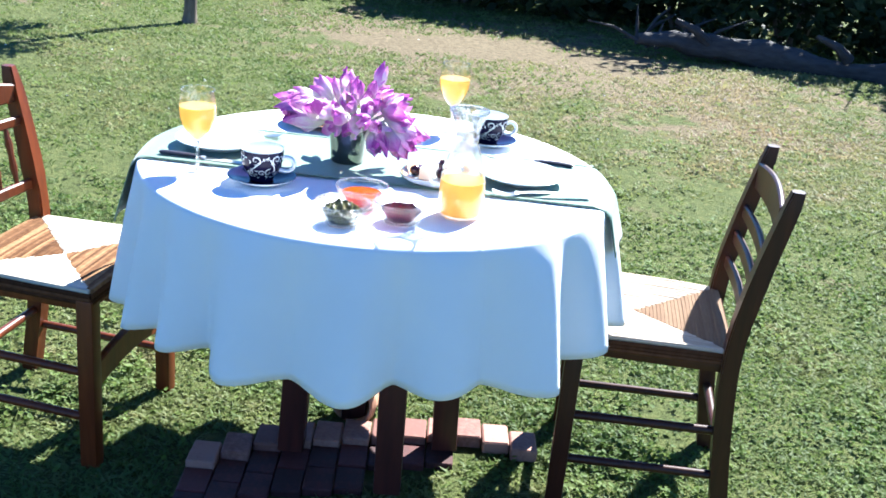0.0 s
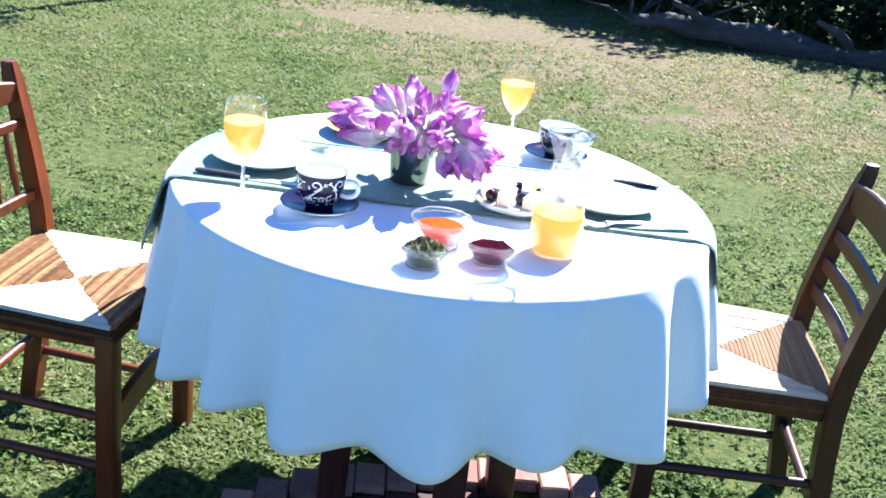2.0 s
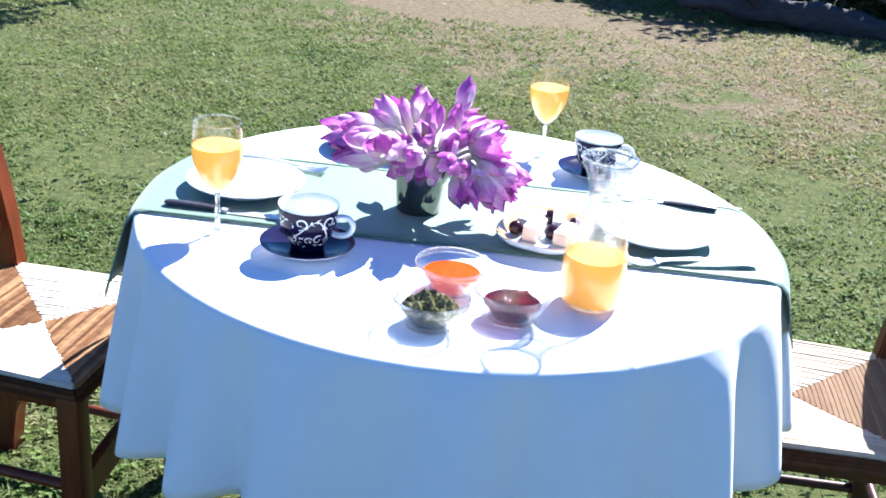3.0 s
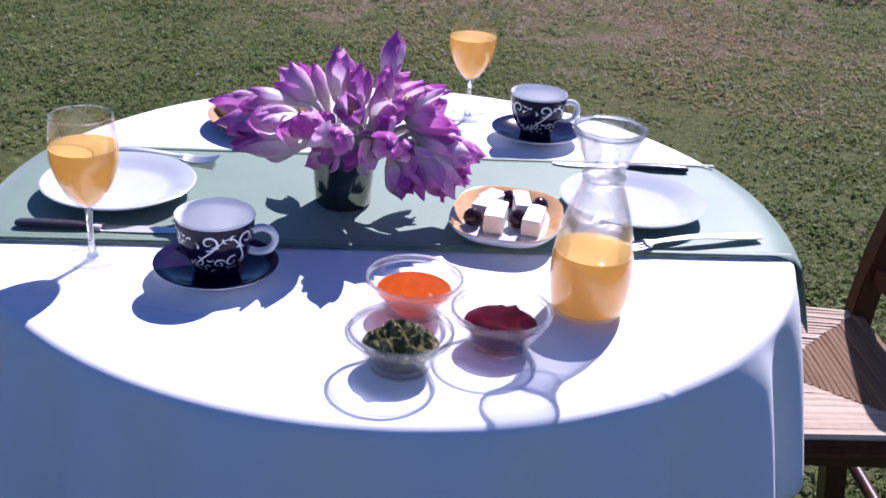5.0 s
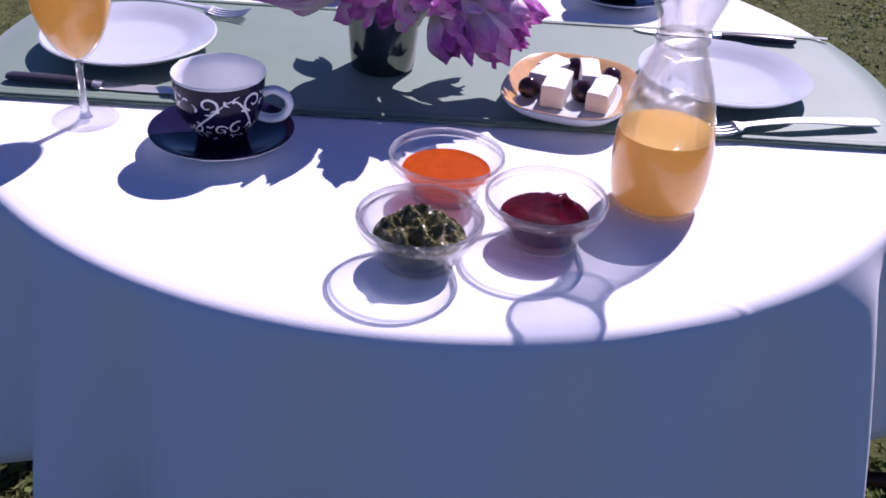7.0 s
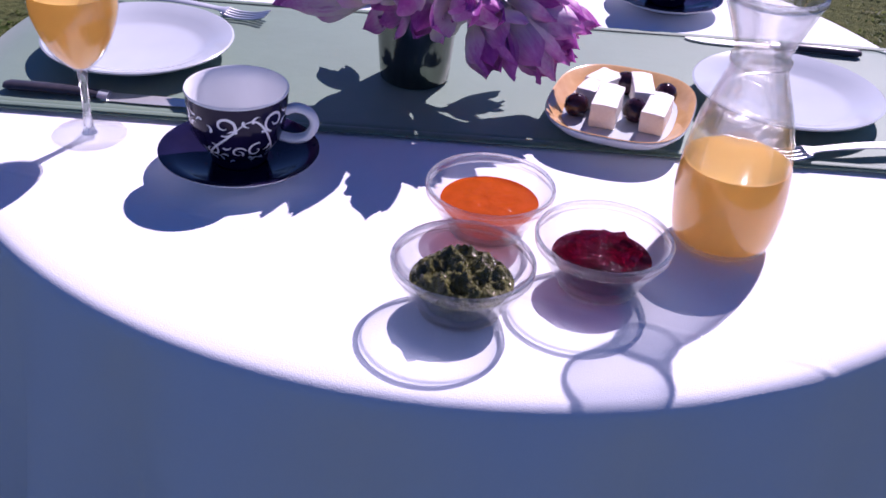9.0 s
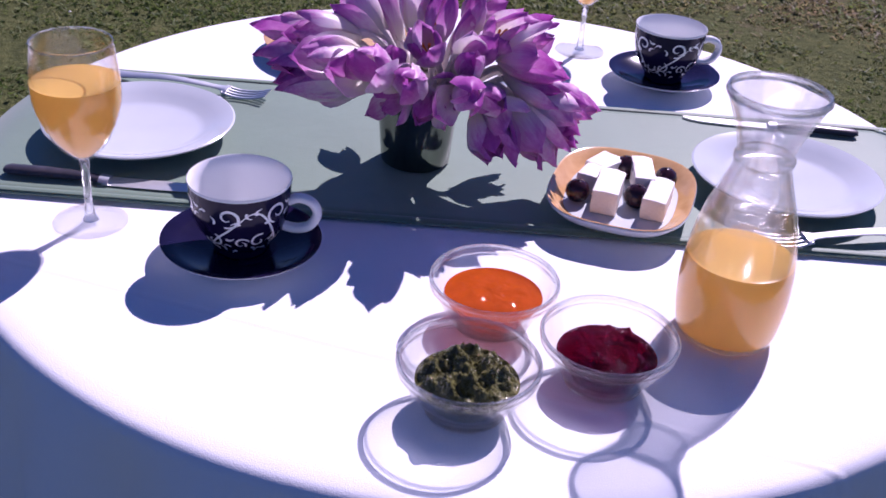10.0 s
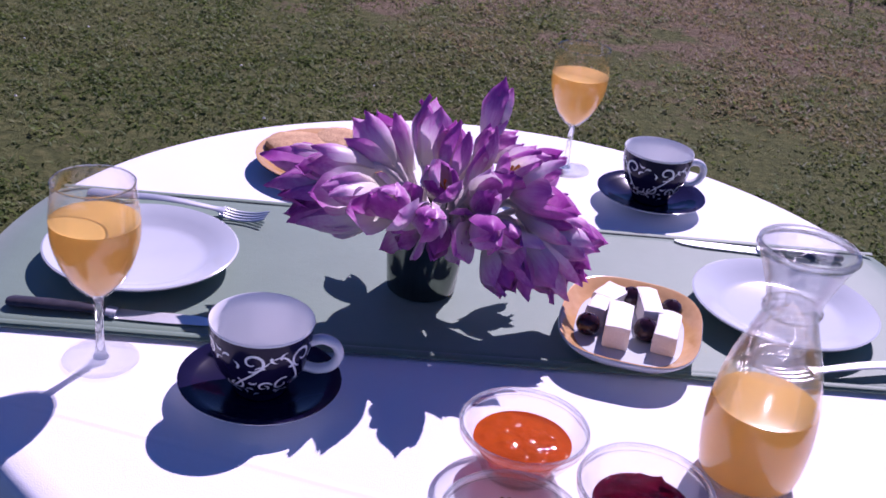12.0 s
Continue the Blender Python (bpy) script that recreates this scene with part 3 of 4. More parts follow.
def rush_seat(w_front, w_back, d, z, parent, front, sides, back, apex, label):
    """Four triangles of twisted cords that meet in the middle."""
    bm = bmesh.new()
    hw, bw, hd = w_front / 2, w_back / 2, d / 2
    corners = [Vector((-hw, hd, 0)), Vector((hw, hd, 0)), Vector((bw, -hd, 0)), Vector((-bw, -hd, 0))]
    mid1, mid2 = Vector((-0.03, 0, 0)), Vector((0.03, 0, 0))
    bm = bmesh.new()
    vs = [bm.verts.new(c * 0.97 + Vector((0, 0, z - 0.03))) for c in corners] + [bm.verts.new(c * 0.97 + Vector((0, 0, z - 0.024))) for c in corners]
    for f in ((3, 2, 1, 0), (4, 5, 6, 7), (0, 1, 5, 4), (1, 2, 6, 5), (2, 3, 7, 6), (3, 0, 4, 7)):
        bm.faces.new([vs[i] for i in f])
    seat = part("seat", bm, M_RUSH, parent, label)
    n = 24
    for k, (a, b) in enumerate(zip(corners, corners[1:] + corners[:1])):
        m = (mid1 + mid2) / 2 + Vector((0, apex, 0))
        for i in range(n):
            t = (i + 0.5) / n
            p, q = a.lerp(m, t), b.lerp(m, t)
            r = (a - m).length / n * 0.63
            sag = -0.016 * t
            pts = [p.lerp(q, u) + Vector((0, 0, z + sag + 0.002 * math.sin(u * 3.14) + rng.uniform(-0.0012, 0.0012))) for u in (0, 0.3, 0.7, 1)]
            # colour by triangle imitates the sheen that changes with cord direction
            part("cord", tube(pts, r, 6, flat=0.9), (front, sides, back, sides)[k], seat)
    # edge cords take the darkened copy, painting the seat sides as shaded
    for a, b in zip(corners, corners[1:] + corners[:1]):
        for i in range(3):
            part("edge_cord", tube([a * 1.01 + Vector((0, 0, z - 0.008 - 0.009 * i)), b * 1.01 + Vector((0, 0, z - 0.008 - 0.009 * i))], 0.0068, 6), M_RUSH_SHADE_EDGE, seat)


def chair(m, label, wood, spindles):
    c = thing("dining_chair", m, label, "chair", "chairs at the table")
    wf, wb, d, z = 0.43, 0.40, 0.37, 0.465
    # pale triangles carry painted sheen, brown or tan ones lack it
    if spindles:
        rush_seat(wf, wb, d, z, c, M_RUSH, M_RUSH_SHEEN, M_RUSH, 0.0, "woven rush seat, its sheen painted as two pale and two brown triangles")
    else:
        rush_seat(wf, wb, d, z, c, M_RUSH_STRAW_SHEEN, M_RUSH_STRAW_SHEEN, M_RUSH_DULL, 0.035, "straw-coloured woven rush seat, the triangle without sheen painted tan")
    hf, hb, hd = wf / 2 - 0.012, wb / 2, d / 2
    for sx in (-1, 1):
        part("front_leg", beam((sx * (hf + 0.004), hd - 0.012, 0.0), (sx * hf, hd - 0.014, z - 0.02), 0.042, 0.042, 0.006, (0, 1, 0)), wood, c)
        bm = bmesh.new()
        line = smooth_line([(sx * hb, -hd - 0.045, 0.0), (sx * hb, -hd - 0.012, 0.25), (sx * hb, -hd, z), (sx * hb, -hd - 0.026, 0.66), (sx * hb, -hd - 0.07, 0.862)], 5)
        rows = []
        for i, p in enumerate(line):
            k = 0.021 if p.z < 0.6 else 0.021 - 0.004 * (p.z - 0.6) / 0.285
            if i == len(line) - 1:
                rows.append([bm.verts.new(p + Vector((a * k * 0.8, b * k * 0.8, 0.004))) for a, b in ((-1, -1), (1, -1), (1, 1), (-1, 1))])
            else:
                rows.append([bm.verts.new(p + Vector((a * k, b * k, 0))) for a, b in ((-1, -1), (1, -1), (1, 1), (-1, 1))])
        for a, b in zip(rows, rows[1:]):
            for q in range(4):
                bm.faces.new((a[q], a[(q + 1) % 4], b[(q + 1) % 4], b[q]))
        bm.faces.new(rows[0][::-1])
        bm.faces.new(rows[-1])
        bmesh.ops.bevel(bm, geom=[e for e in bm.edges if abs((e.verts[0].co - e.verts[1].co).normalized().z) > 0.7], offset=0.004, segments=2, affect="EDGES")
        part("back_post", bm, wood, c)
        for h, q in ((0.13, 0.011), (0.25, 0.011)):
            part("side_stretcher", tube([(sx * hf, hd - 0.02, h), (sx * hb, -hd - 0.01, h + 0.012)], q, 10), wood, c)
        part("seat_rail", beam((sx * hf, hd - 0.02, z - 0.036), (sx * hb, -hd + 0.01, z - 0.036), 0.018, 0.026, 0.004), wood, c)
    part("seat_rail", beam((-hf, hd - 0.014, z - 0.036), (hf, hd - 0.014, z - 0.036), 0.018, 0.026, 0.004), wood, c)
    part("seat_rail", beam((-hb, -hd, z - 0.036), (hb, -hd, z - 0.036), 0.018, 0.026, 0.004), wood, c)
    if spindles:
        part("front_stretcher", board([(-hf + 0.02 + (2 * hf - 0.04) * k / 10, hd - 0.012, 0.2 + 0.022 * math.sin(math.pi * k / 10)) for k in range(11)], 0.07, 0.02), wood, c, "wide shaped front board")
    else:
        part("front_stretcher", tube([(-hf, hd - 0.012, 0.17), (hf, hd - 0.012, 0.17)], 0.012, 10), wood, c)
        part("front_stretcher", tube([(-hf, hd - 0.012, 0.29), (hf, hd - 0.012, 0.29)], 0.012, 10), wood, c)
    part("back_stretcher", tube([(-hb, -hd - 0.02, 0.19), (hb, -hd - 0.02, 0.19)], 0.012, 10), wood, c)

    def back_y(h):
        return -hd - 0.026 - 0.044 * max(0, h - 0.66) / 0.2 if h > 0.66 else -hd - 0.026 * (h - z) / 0.195

    def slat(h, height, bow, crest=0.0, name="slat"):
        line = [(-hb + 0.016 + (2 * hb - 0.032) * k / 12, back_y(h) - bow * math.sin(math.pi * k / 12), h) for k in range(13)]
        part(name, board(line, [height + crest * math.sin(math.pi * k / 12) for k in range(13)], 0.014), wood, c)

    if spindles:
        slat(0.775, 0.048, 0.02, 0.02, "crest_rail")
        slat(0.715, 0.026, 0.016, 0, "back_rail")
        slat(0.545, 0.03, 0.012, 0, "back_rail")
        for k in range(5):
            x = -hb + 2 * hb * (k + 1) / 6
            b = 0.014 * math.sin(math.pi * (k + 1) / 6)
            pts = [(x, back_y(0.57) * (1 - q) + back_y(0.72) * q - b, 0.57 + 0.15 * q) for q in (0, 0.15, 0.3, 0.5, 0.7, 0.85, 1)]
            part("spindle", tube(pts, [0.006, 0.007, 0.01, 0.0075, 0.01, 0.007, 0.006], 8), wood, c)
    else:
        slat(0.755, 0.068, 0.01, 0.014, "crest_rail")
        for h in (0.675, 0.605, 0.535):
            slat(h, 0.036, 0.007, 0.004)
    return c


chair(pose(0.692, 0.072, 0, 0, 0, 82.5), "dark-stained ladder-back wooden chair with rush seat under the tablecloth", M_WOOD, False)
chair(pose(-0.775, 0.115, 0, 0, 0, -100.4), "orange-brown wooden chair with spindle back and rush seat", M_WOOD2, True)

# ---- things on the table ----


def plate(m, label):
    r = 0.1015
    bm = lathe([(0, 0.004), (0.05, 0.004), (0.055, 0.001), (0.06, 0.001), (0.064, 0.005), (0.083, 0.011), (r - 0.001, 0.0195), (r, 0.0215), (r - 0.002, 0.0225), (0.08, 0.0165), (0.07, 0.0105), (0.06, 0.0085), (0, 0.008)], 64)
    return solid("dinner_plate", bm, M_CHINA, m, label, "plate", "dinner plates")


plate(pose(-0.371, 0.02, RTOP), "white porcelain dinner plate, empty, on the green runner")
plate(pose(0.325, -0.041, RTOP), "white porcelain dinner plate, empty, on the green runner")


def scroll_ribbons(rad):
    """White painted scrolls round the cup: thin raised ribbons on its wall."""
    bm = bmesh.new()

    def ribbon(pts, w0, w1):
        prev = None
        for i, (u, v) in enumerate(pts):
            q = i / (len(pts) - 1)
            u2, v2 = pts[min(i + 1, len(pts) - 1)]
            u1, v1 = pts[max(i - 1, 0)]
            du, dv = u2 - u1, v2 - v1
            ln = math.hypot(du, dv) or 1
            w = 0.6 * (w0 + (w1 - w0) * q) * (0.35 + 0.65 * math.sin(math.pi * min(1, 0.12 + q * 0.88)))
            nu, nv = -dv / ln * w, du / ln * w
            pair = []
            for s in (-1, 1):
                uu, vv = u + s * nu, v + s * nv
                vv = min(max(vv, 0.009), 0.0668)
                r = rad(vv) + 0.0005
                a = uu / 0.04
                pair.append(bm.verts.new((r * math.cos(a), r * math.sin(a), vv)))
            if prev:
                bm.faces.new((prev[0], pair[0], pair[1], prev[1]))
            prev = pair

    total = 2 * math.pi * 0.04
    n = 6
    for k in range(n):
        u0 = total * (k + 0.35) / n
        s = 1 if k % 2 == 0 else -1
        w = total / n

        def curl(cu, cv, r0, r1, a0, turns, dirn, w0, w1):
            m = 20
            ribbon([(cu + (r0 + (r1 - r0) * i / m) * math.cos(a0 + dirn * turns * 6.283 * i / m), cv + (r0 + (r1 - r0) * i / m) * math.sin(a0 + dirn * turns * 6.283 * i / m)) for i in range(m + 1)], w0, w1)

        # a long vine that swings from foot to lip, a big curl and side shoots
        ribbon([(u0 - 0.5 * w + w * q, 0.036 - s * 0.02 * math.cos(q * 3.14) + 0.004 * math.sin(q * 6.3)) for q in [i / 18 for i in range(19)]], 0.0016, 0.0016)
        curl(u0 + 0.1 * w, 0.053, 0.0105, 0.0025, 4.4, 1.15, s, 0.0023, 0.0017)
        curl(u0 - 0.28 * w, 0.026, 0.0085, 0.0018, 1.2, 0.95, -s, 0.002, 0.0015)
        curl(u0 + 0.34 * w, 0.024, 0.0075, 0.002, 0.4, 0.8, s, 0.0019, 0.0014)
        for j, (du, v, a0) in enumerate(((-0.36, 0.055, 2.2), (-0.2, 0.045, 0.6), (0.32, 0.046, 1.9), (0.02, 0.03, 5.2), (0.46, 0.058, 4.0), (-0.1, 0.013, 0.9), (0.22, 0.012, 2.4), (-0.42, 0.017, 0.3), (0.08, 0.019, 1.8), (0.42, 0.02, 0.8), (-0.3, 0.012, 1.6))):
            cu, cv = u0 + du * w, v
            ribbon([(cu + 0.0075 * q * math.cos(a0 + s * 1.3 * q), cv + 0.0075 * q * math.sin(a0 + s * 1.3 * q)) for q in [i / 7 for i in range(8)]], 0.0027, 0.0008)
    return bm


def cup(m, turn, label):
    s = solid("saucer", lathe([(0, 0.004), (0.028, 0.004), (0.03, 0.001), (0.034, 0.001), (0.038, 0.004), (0.06, 0.011), (0.0715, 0.0165), (0.0725, 0.018)], 56), M_CUP, m, "navy glazed saucer with a fine white edge", "saucer", "cups and saucers")
    part("glazed_top", lathe([(0.0725, 0.0182), (0.071, 0.0186), (0.058, 0.0138), (0.036, 0.0075), (0.03, 0.0068), (0, 0.0068)], 56), M_NAVY, s, "navy glaze")
    base = m @ pose(0, 0, 0.0075, 0, 0, turn)
    c = thing("coffee_cup", base, label, "cup", "cups and saucers")
    prof = smooth_line([(0.024, 0.0), (0.0255, 0.003), (0.0262, 0.008), (0.031, 0.0155), (0.0385, 0.027), (0.0428, 0.042), (0.0448, 0.058), (0.0456, 0.0685)], 4)

    def rad(h):
        for p, q in zip(prof, prof[1:]):
            if p[1] <= h <= q[1]:
                return p[0] + (q[0] - p[0]) * (h - p[1]) / max(1e-6, q[1] - p[1])
        return prof[-1][0]

    part("outer_wall", lathe([(0, 0.0005)] + [(p[0], p[1]) for p in prof], 56), M_NAVY, c, "navy glaze with white scrolls", angle=60)
    part("bowl", lathe([(0.0457, 0.0685), (0.0462, 0.07), (0.0456, 0.0712), (0.0444, 0.0705), (0.0432, 0.058), (0.0412, 0.042), (0.037, 0.028), (0.028, 0.015), (0.018, 0.0105), (0, 0.0095)], 56), M_CUP, c, "white inside and lip", angle=60)
    part("scroll_pattern", scroll_ribbons(rad), M_CUP, c, "white painted scrolls")
    hp = smooth_line([(0.043, 0, 0.051), (0.053, 0, 0.0545), (0.0645, 0, 0.05), (0.0685, 0, 0.039), (0.062, 0, 0.0275), (0.05, 0, 0.0235), (0.038, 0, 0.0255)], 6)
    part("handle", tube(hp, 0.0056, 12, flat=0.8), M_CUP, c, "white handle")
    return c


cup(pose(-0.234, -0.212, TOP), -4, "empty navy coffee cup with white scrolls and white handle")
cup(pose(0.258, 0.264, TOP), 4, "navy coffee cup with white scrolls on its saucer")


def wine_glass(m, label, level):
    g = thing("wine_glass", m, label, "glass", "juice glasses")
    bowl = smooth_line([(0.0045, 0.066), (0.012, 0.071), (0.026, 0.088), (0.0365, 0.115), (0.039, 0.135), (0.0375, 0.158), (0.035, 0.178)], 5)
    inner = [(max(p[0] - 0.0011, 0.0001), p[1] + (0.002 if p[0] < 0.03 else 0)) for p in bowl]
    b = part("bowl", lathe([(p[0], p[1]) for p in bowl] + [(0.0345, 0.1786)] + [tuple(p) for p in inner[::-1]], 48), M_THIN, g, angle=80)
    part("rim", lathe([(0.0356, 0.1775), (0.0358, 0.1785), (0.0350, 0.1792), (0.0343, 0.1785), (0.0345, 0.1775)], 48, close=True), M_THICK, b)
    part("stem", lathe([(0.0, 0.0022), (0.0075, 0.0028), (0.005, 0.008), (0.0038, 0.022), (0.0036, 0.048), (0.0048, 0.064), (0.0, 0.067)], 24), M_STEM, g, angle=80)
    part("foot", lathe([(0, 0.0), (0.033, 0.0), (0.0345, 0.0012), (0.033, 0.0025), (0.016, 0.0035), (0, 0.006)], 48), M_THIN, g, angle=80)
    ins = [(p[0] + 0.0006, p[1] + 0.0004) for p in inner if p[1] < level]
    rl = ins[-1][0]
    part("juice", lathe([(0, ins[0][1])] + ins + [(rl + 0.0003, level), (rl - 0.003, level + 0.0003), (0, level)], 48), M_JUICE, g, "orange juice", angle=60)
    return g


wine_glass(pose(-0.381, -0.165, TOP), "stemmed wine glass two thirds full of orange juice, on the tablecloth", 0.142)
wine_glass(pose(0.163, 0.368, TOP), "stemmed wine glass two thirds full of orange juice, on the tablecloth", 0.14)


def carafe(m):
    g = thing("carafe", m, "clear glass carafe half full of orange juice, on the tablecloth", "carafe")
    out = smooth_line([(0.0365, 0.001), (0.0412, 0.004), (0.0448, 0.02), (0.0468, 0.045), (0.0452, 0.075), (0.0385, 0.112), (0.0285, 0.142), (0.0235, 0.157), (0.0222, 0.166), (0.0232, 0.176), (0.03, 0.196), (0.0375, 0.214), (0.039, 0.219)], 5)
    inner = [(p[0] - 0.0022, max(p[1], 0.007)) for p in out]
    body = part("body", lathe([(0, 0.001)] + [(p[0], p[1]) for p in out] + [(0.0385, 0.2215), (0.037, 0.2205)] + [tuple(p) for p in inner[::-1]] + [(0, 0.007)], 64), M_CARAFE, g, angle=80)
    part("lip", lathe([(0.0385, 0.2155), (0.0405, 0.2185), (0.0395, 0.2225), (0.0372, 0.2225), (0.0365, 0.219)], 56, close=True), M_THICK, body, angle=80)
    part("neck_ring", lathe([(0.0222, 0.1615), (0.0242, 0.1635), (0.0245, 0.167), (0.0224, 0.1695)], 48), M_THICK, body, angle=80)
    lv = 0.0765
    ins = [(p[0] + 0.0014, p[1] + 0.0004) for p in inner if p[1] < lv]
    part("juice", lathe([(0, ins[0][1])] + ins + [(ins[-1][0], lv), (ins[-1][0] - 0.004, lv + 0.0005), (0, lv)], 56), M_JUICE, g, "orange juice", angle=60)
    return g


carafe(pose(0.189, -0.31, TOP))


def jam_bowl(m, label, jam, level, heap, jam_label, seed, rough=0.2):
    g = thing("glass_bowl", m, label, "bowl", "glass jam bowls")
    out = smooth_line([(0.028, 0.0005), (0.031, 0.002), (0.034, 0.009), (0.044, 0.022), (0.0515, 0.035), (0.0535, 0.043)], 5)
    inner = [(p[0] - 0.0022, max(p[1] + 0.001, 0.004)) for p in out]
    body = part("bowl_wall", lathe([(0, 0.0005)] + [(p[0], p[1]) for p in out] + [(0.0538, 0.0448), (0.0525, 0.0456), (0.0513, 0.0445)] + [tuple(p) for p in inner[::-1]] + [(0, 0.004)], 56), M_GLASS, g, angle=80)
    part("rim", lathe([(0.0535, 0.0425), (0.0548, 0.0445), (0.0535, 0.0468), (0.0517, 0.0462), (0.051, 0.044)], 56, close=True), M_THICK, body, angle=80)
    part("ring", lathe([(0.0525, 0.0365), (0.0538, 0.038), (0.053, 0.0395)], 56), M_THICK, body, angle=80)
    part("foot", lathe([(0.0275, 0.0), (0.0315, 0.0008), (0.0325, 0.0035), (0.031, 0.0055), (0.028, 0.004)], 56, close=True), M_THICK, body, angle=80)
    ins = [(p[0] - 0.0022, p[1] + 0.0035) for p in inner if p[1] + 0.0035 < level]
    bm = bmesh.new()
    seg, rings, r1 = 72, 24, ins[-1][0]
    lathe([(0, ins[0][1])] + ins + [(r1, level)], seg, bm)
    top = []
    for i in range(rings):
        r = r1 * (1 - i / rings)
        ring = []
        for k in range(seg):
            a = 2 * math.pi * k / seg
            x, y = r * math.cos(a), r * math.sin(a)
            e = 1 - (r / r1) ** 2
            z = level + heap * e + heap * 0.9 * min(1, e * 3) * noise.noise((x * 90 + seed, y * 90, 0)) + heap * 0.4 * min(1, e * 3) * noise.noise((x * 260 + seed, y * 260, 3)) + heap * rough * min(1, e * 3) * noise.noise((x * 520, y * 520 + seed, 8))
            ring.append(bm.verts.new((x, y, z)))
        top.append(ring)
    c = bm.verts.new((0, 0, level + heap * 1.3))
    for a, b in zip(top, top[1:]):
        for k in range(seg):
            j = (k + 1) % seg
            bm.faces.new((a[k], a[j], b[j], b[k]))
    for k in range(seg):
        bm.faces.new((top[-1][k], top[-1][(k + 1) % seg], c))
    part("jam", bm, jam, g, jam_label, angle=80)
    return g


jam_bowl(pose(-0.041, -0.425, TOP), "clear glass bowl heaped with dark green preserve", M_GREENJAM, 0.027, 0.014, "dark green fruit preserve", 1.0)
jam_bowl(pose(-0.013, -0.311, TOP), "clear glass bowl of glossy orange apricot jam", M_APRICOT, 0.03, 0.0015, "orange apricot jam", 5.0, 0.0)
jam_bowl(pose(0.071, -0.386, TOP), "clear glass bowl of dark red berry jam", M_RED, 0.0265, 0.0095, "dark red berry jam", 9.0, 0.12)


def squarish(profile, seg=64, power=3.0, wide=1.0, deep=1.0, caps=True):
    """Like lathe, with a rounded square plan."""
    bm = bmesh.new()
    rings = []
    for r, z in profile:
        ring = []
        for k in range(seg):
            a = 2 * math.pi * k / seg
            ca, sa = math.cos(a), math.sin(a)
            f = (abs(ca) ** power + abs(sa) ** power) ** (-1 / power)
            ring.append(bm.verts.new((r * f * ca * wide, r * f * sa * deep, z)))
        rings.append(ring)
    for a, b in zip(rings, rings[1:]):
        for k in range(seg):
            j = (k + 1) % seg
            bm.faces.new((a[k], a[j], b[j], b[k]))
    if caps:
        bm.faces.new(rings[0][::-1])
    if caps is True:
        bm.faces.new(rings[-1])
    return bm


def cheese_dish(m):
    d = solid("cheese_dish", squarish([(0.045, 0.0), (0.05, 0.002), (0.062, 0.01), (0.0705, 0.02), (0.0712, 0.022), (0.0705, 0.0232)], wide=1.02, deep=1.26, caps="low"), M_CHINA, m, "rounded square dish with tan rim and white underside, holding feta", "dish")
    part("tan_rim", squarish([(0.0704, 0.0236), (0.0685, 0.0232), (0.062, 0.016), (0.054, 0.0105)], wide=1.02, deep=1.26, caps=False), M_TAN, d, "tan glazed sloping rim")
    part("dish_floor", squarish([(0.0545, 0.0112), (0.052, 0.0104), (0.03, 0.0098), (0.001, 0.0098)], wide=1.02, deep=1.26), M_CHINA, d, "white glazed floor")
    r = random.Random(5)
    for x, y, a, lx, ly, h in ((-0.026, 0.036, -24, 0.027, 0.036, 0.021), (0.015, 0.03, 14, 0.022, 0.054, 0.023), (-0.012, -0.02, 2, 0.026, 0.056, 0.025), (0.037, -0.012, -2, 0.024, 0.056, 0.022), (-0.034, 0.006, -14, 0.022, 0.03, 0.021)):
        bm = block(lx, ly, h, 0.0022, (0, 0, h / 2), seg=2)
        bmesh.ops.subdivide_edges(bm, edges=bm.edges[:], cuts=2, use_grid_fill=True)
        for v in bm.verts:
            v.co += Vector((noise.noise(v.co * 120), noise.noise(v.co * 120 + Vector((5, 0, 0))), noise.noise(v.co * 90 + Vector((0, 9, 0))))) * 0.0014 * (1 if v.co.z > 0.003 else 0)
        solid("feta_stick", bm, M_FETA, m @ pose(x, y, 0.0116, 0, 0, a), "white block of crumbly feta cheese on the dish", "cheese", "feta pieces", angle=30)
    for x, y, s in ((-0.041, -0.026, 1.1), (0.015, -0.014, 1.15), (-0.006, 0.047, 1.15), (0.04, 0.042, 1.05)):
        bm = lathe([(0, 0), (0.005, 0.0005), (0.0095, 0.004), (0.0112, 0.0095), (0.01, 0.0155), (0.006, 0.0195), (0.0015, 0.021), (0.001, 0.0195), (0, 0.0185)], 24)
        o = solid("olive", bm, M_OLIVE, m @ pose(x, y, 0.0114, r.uniform(-6, 6), 8, r.uniform(0, 360)), "glossy black olive beside the feta", "olive", "olives", angle=60)
        o.scale = (s, s, s)


cheese_dish(pose(0.136, -0.098, RTOP, 0, 0, -20))


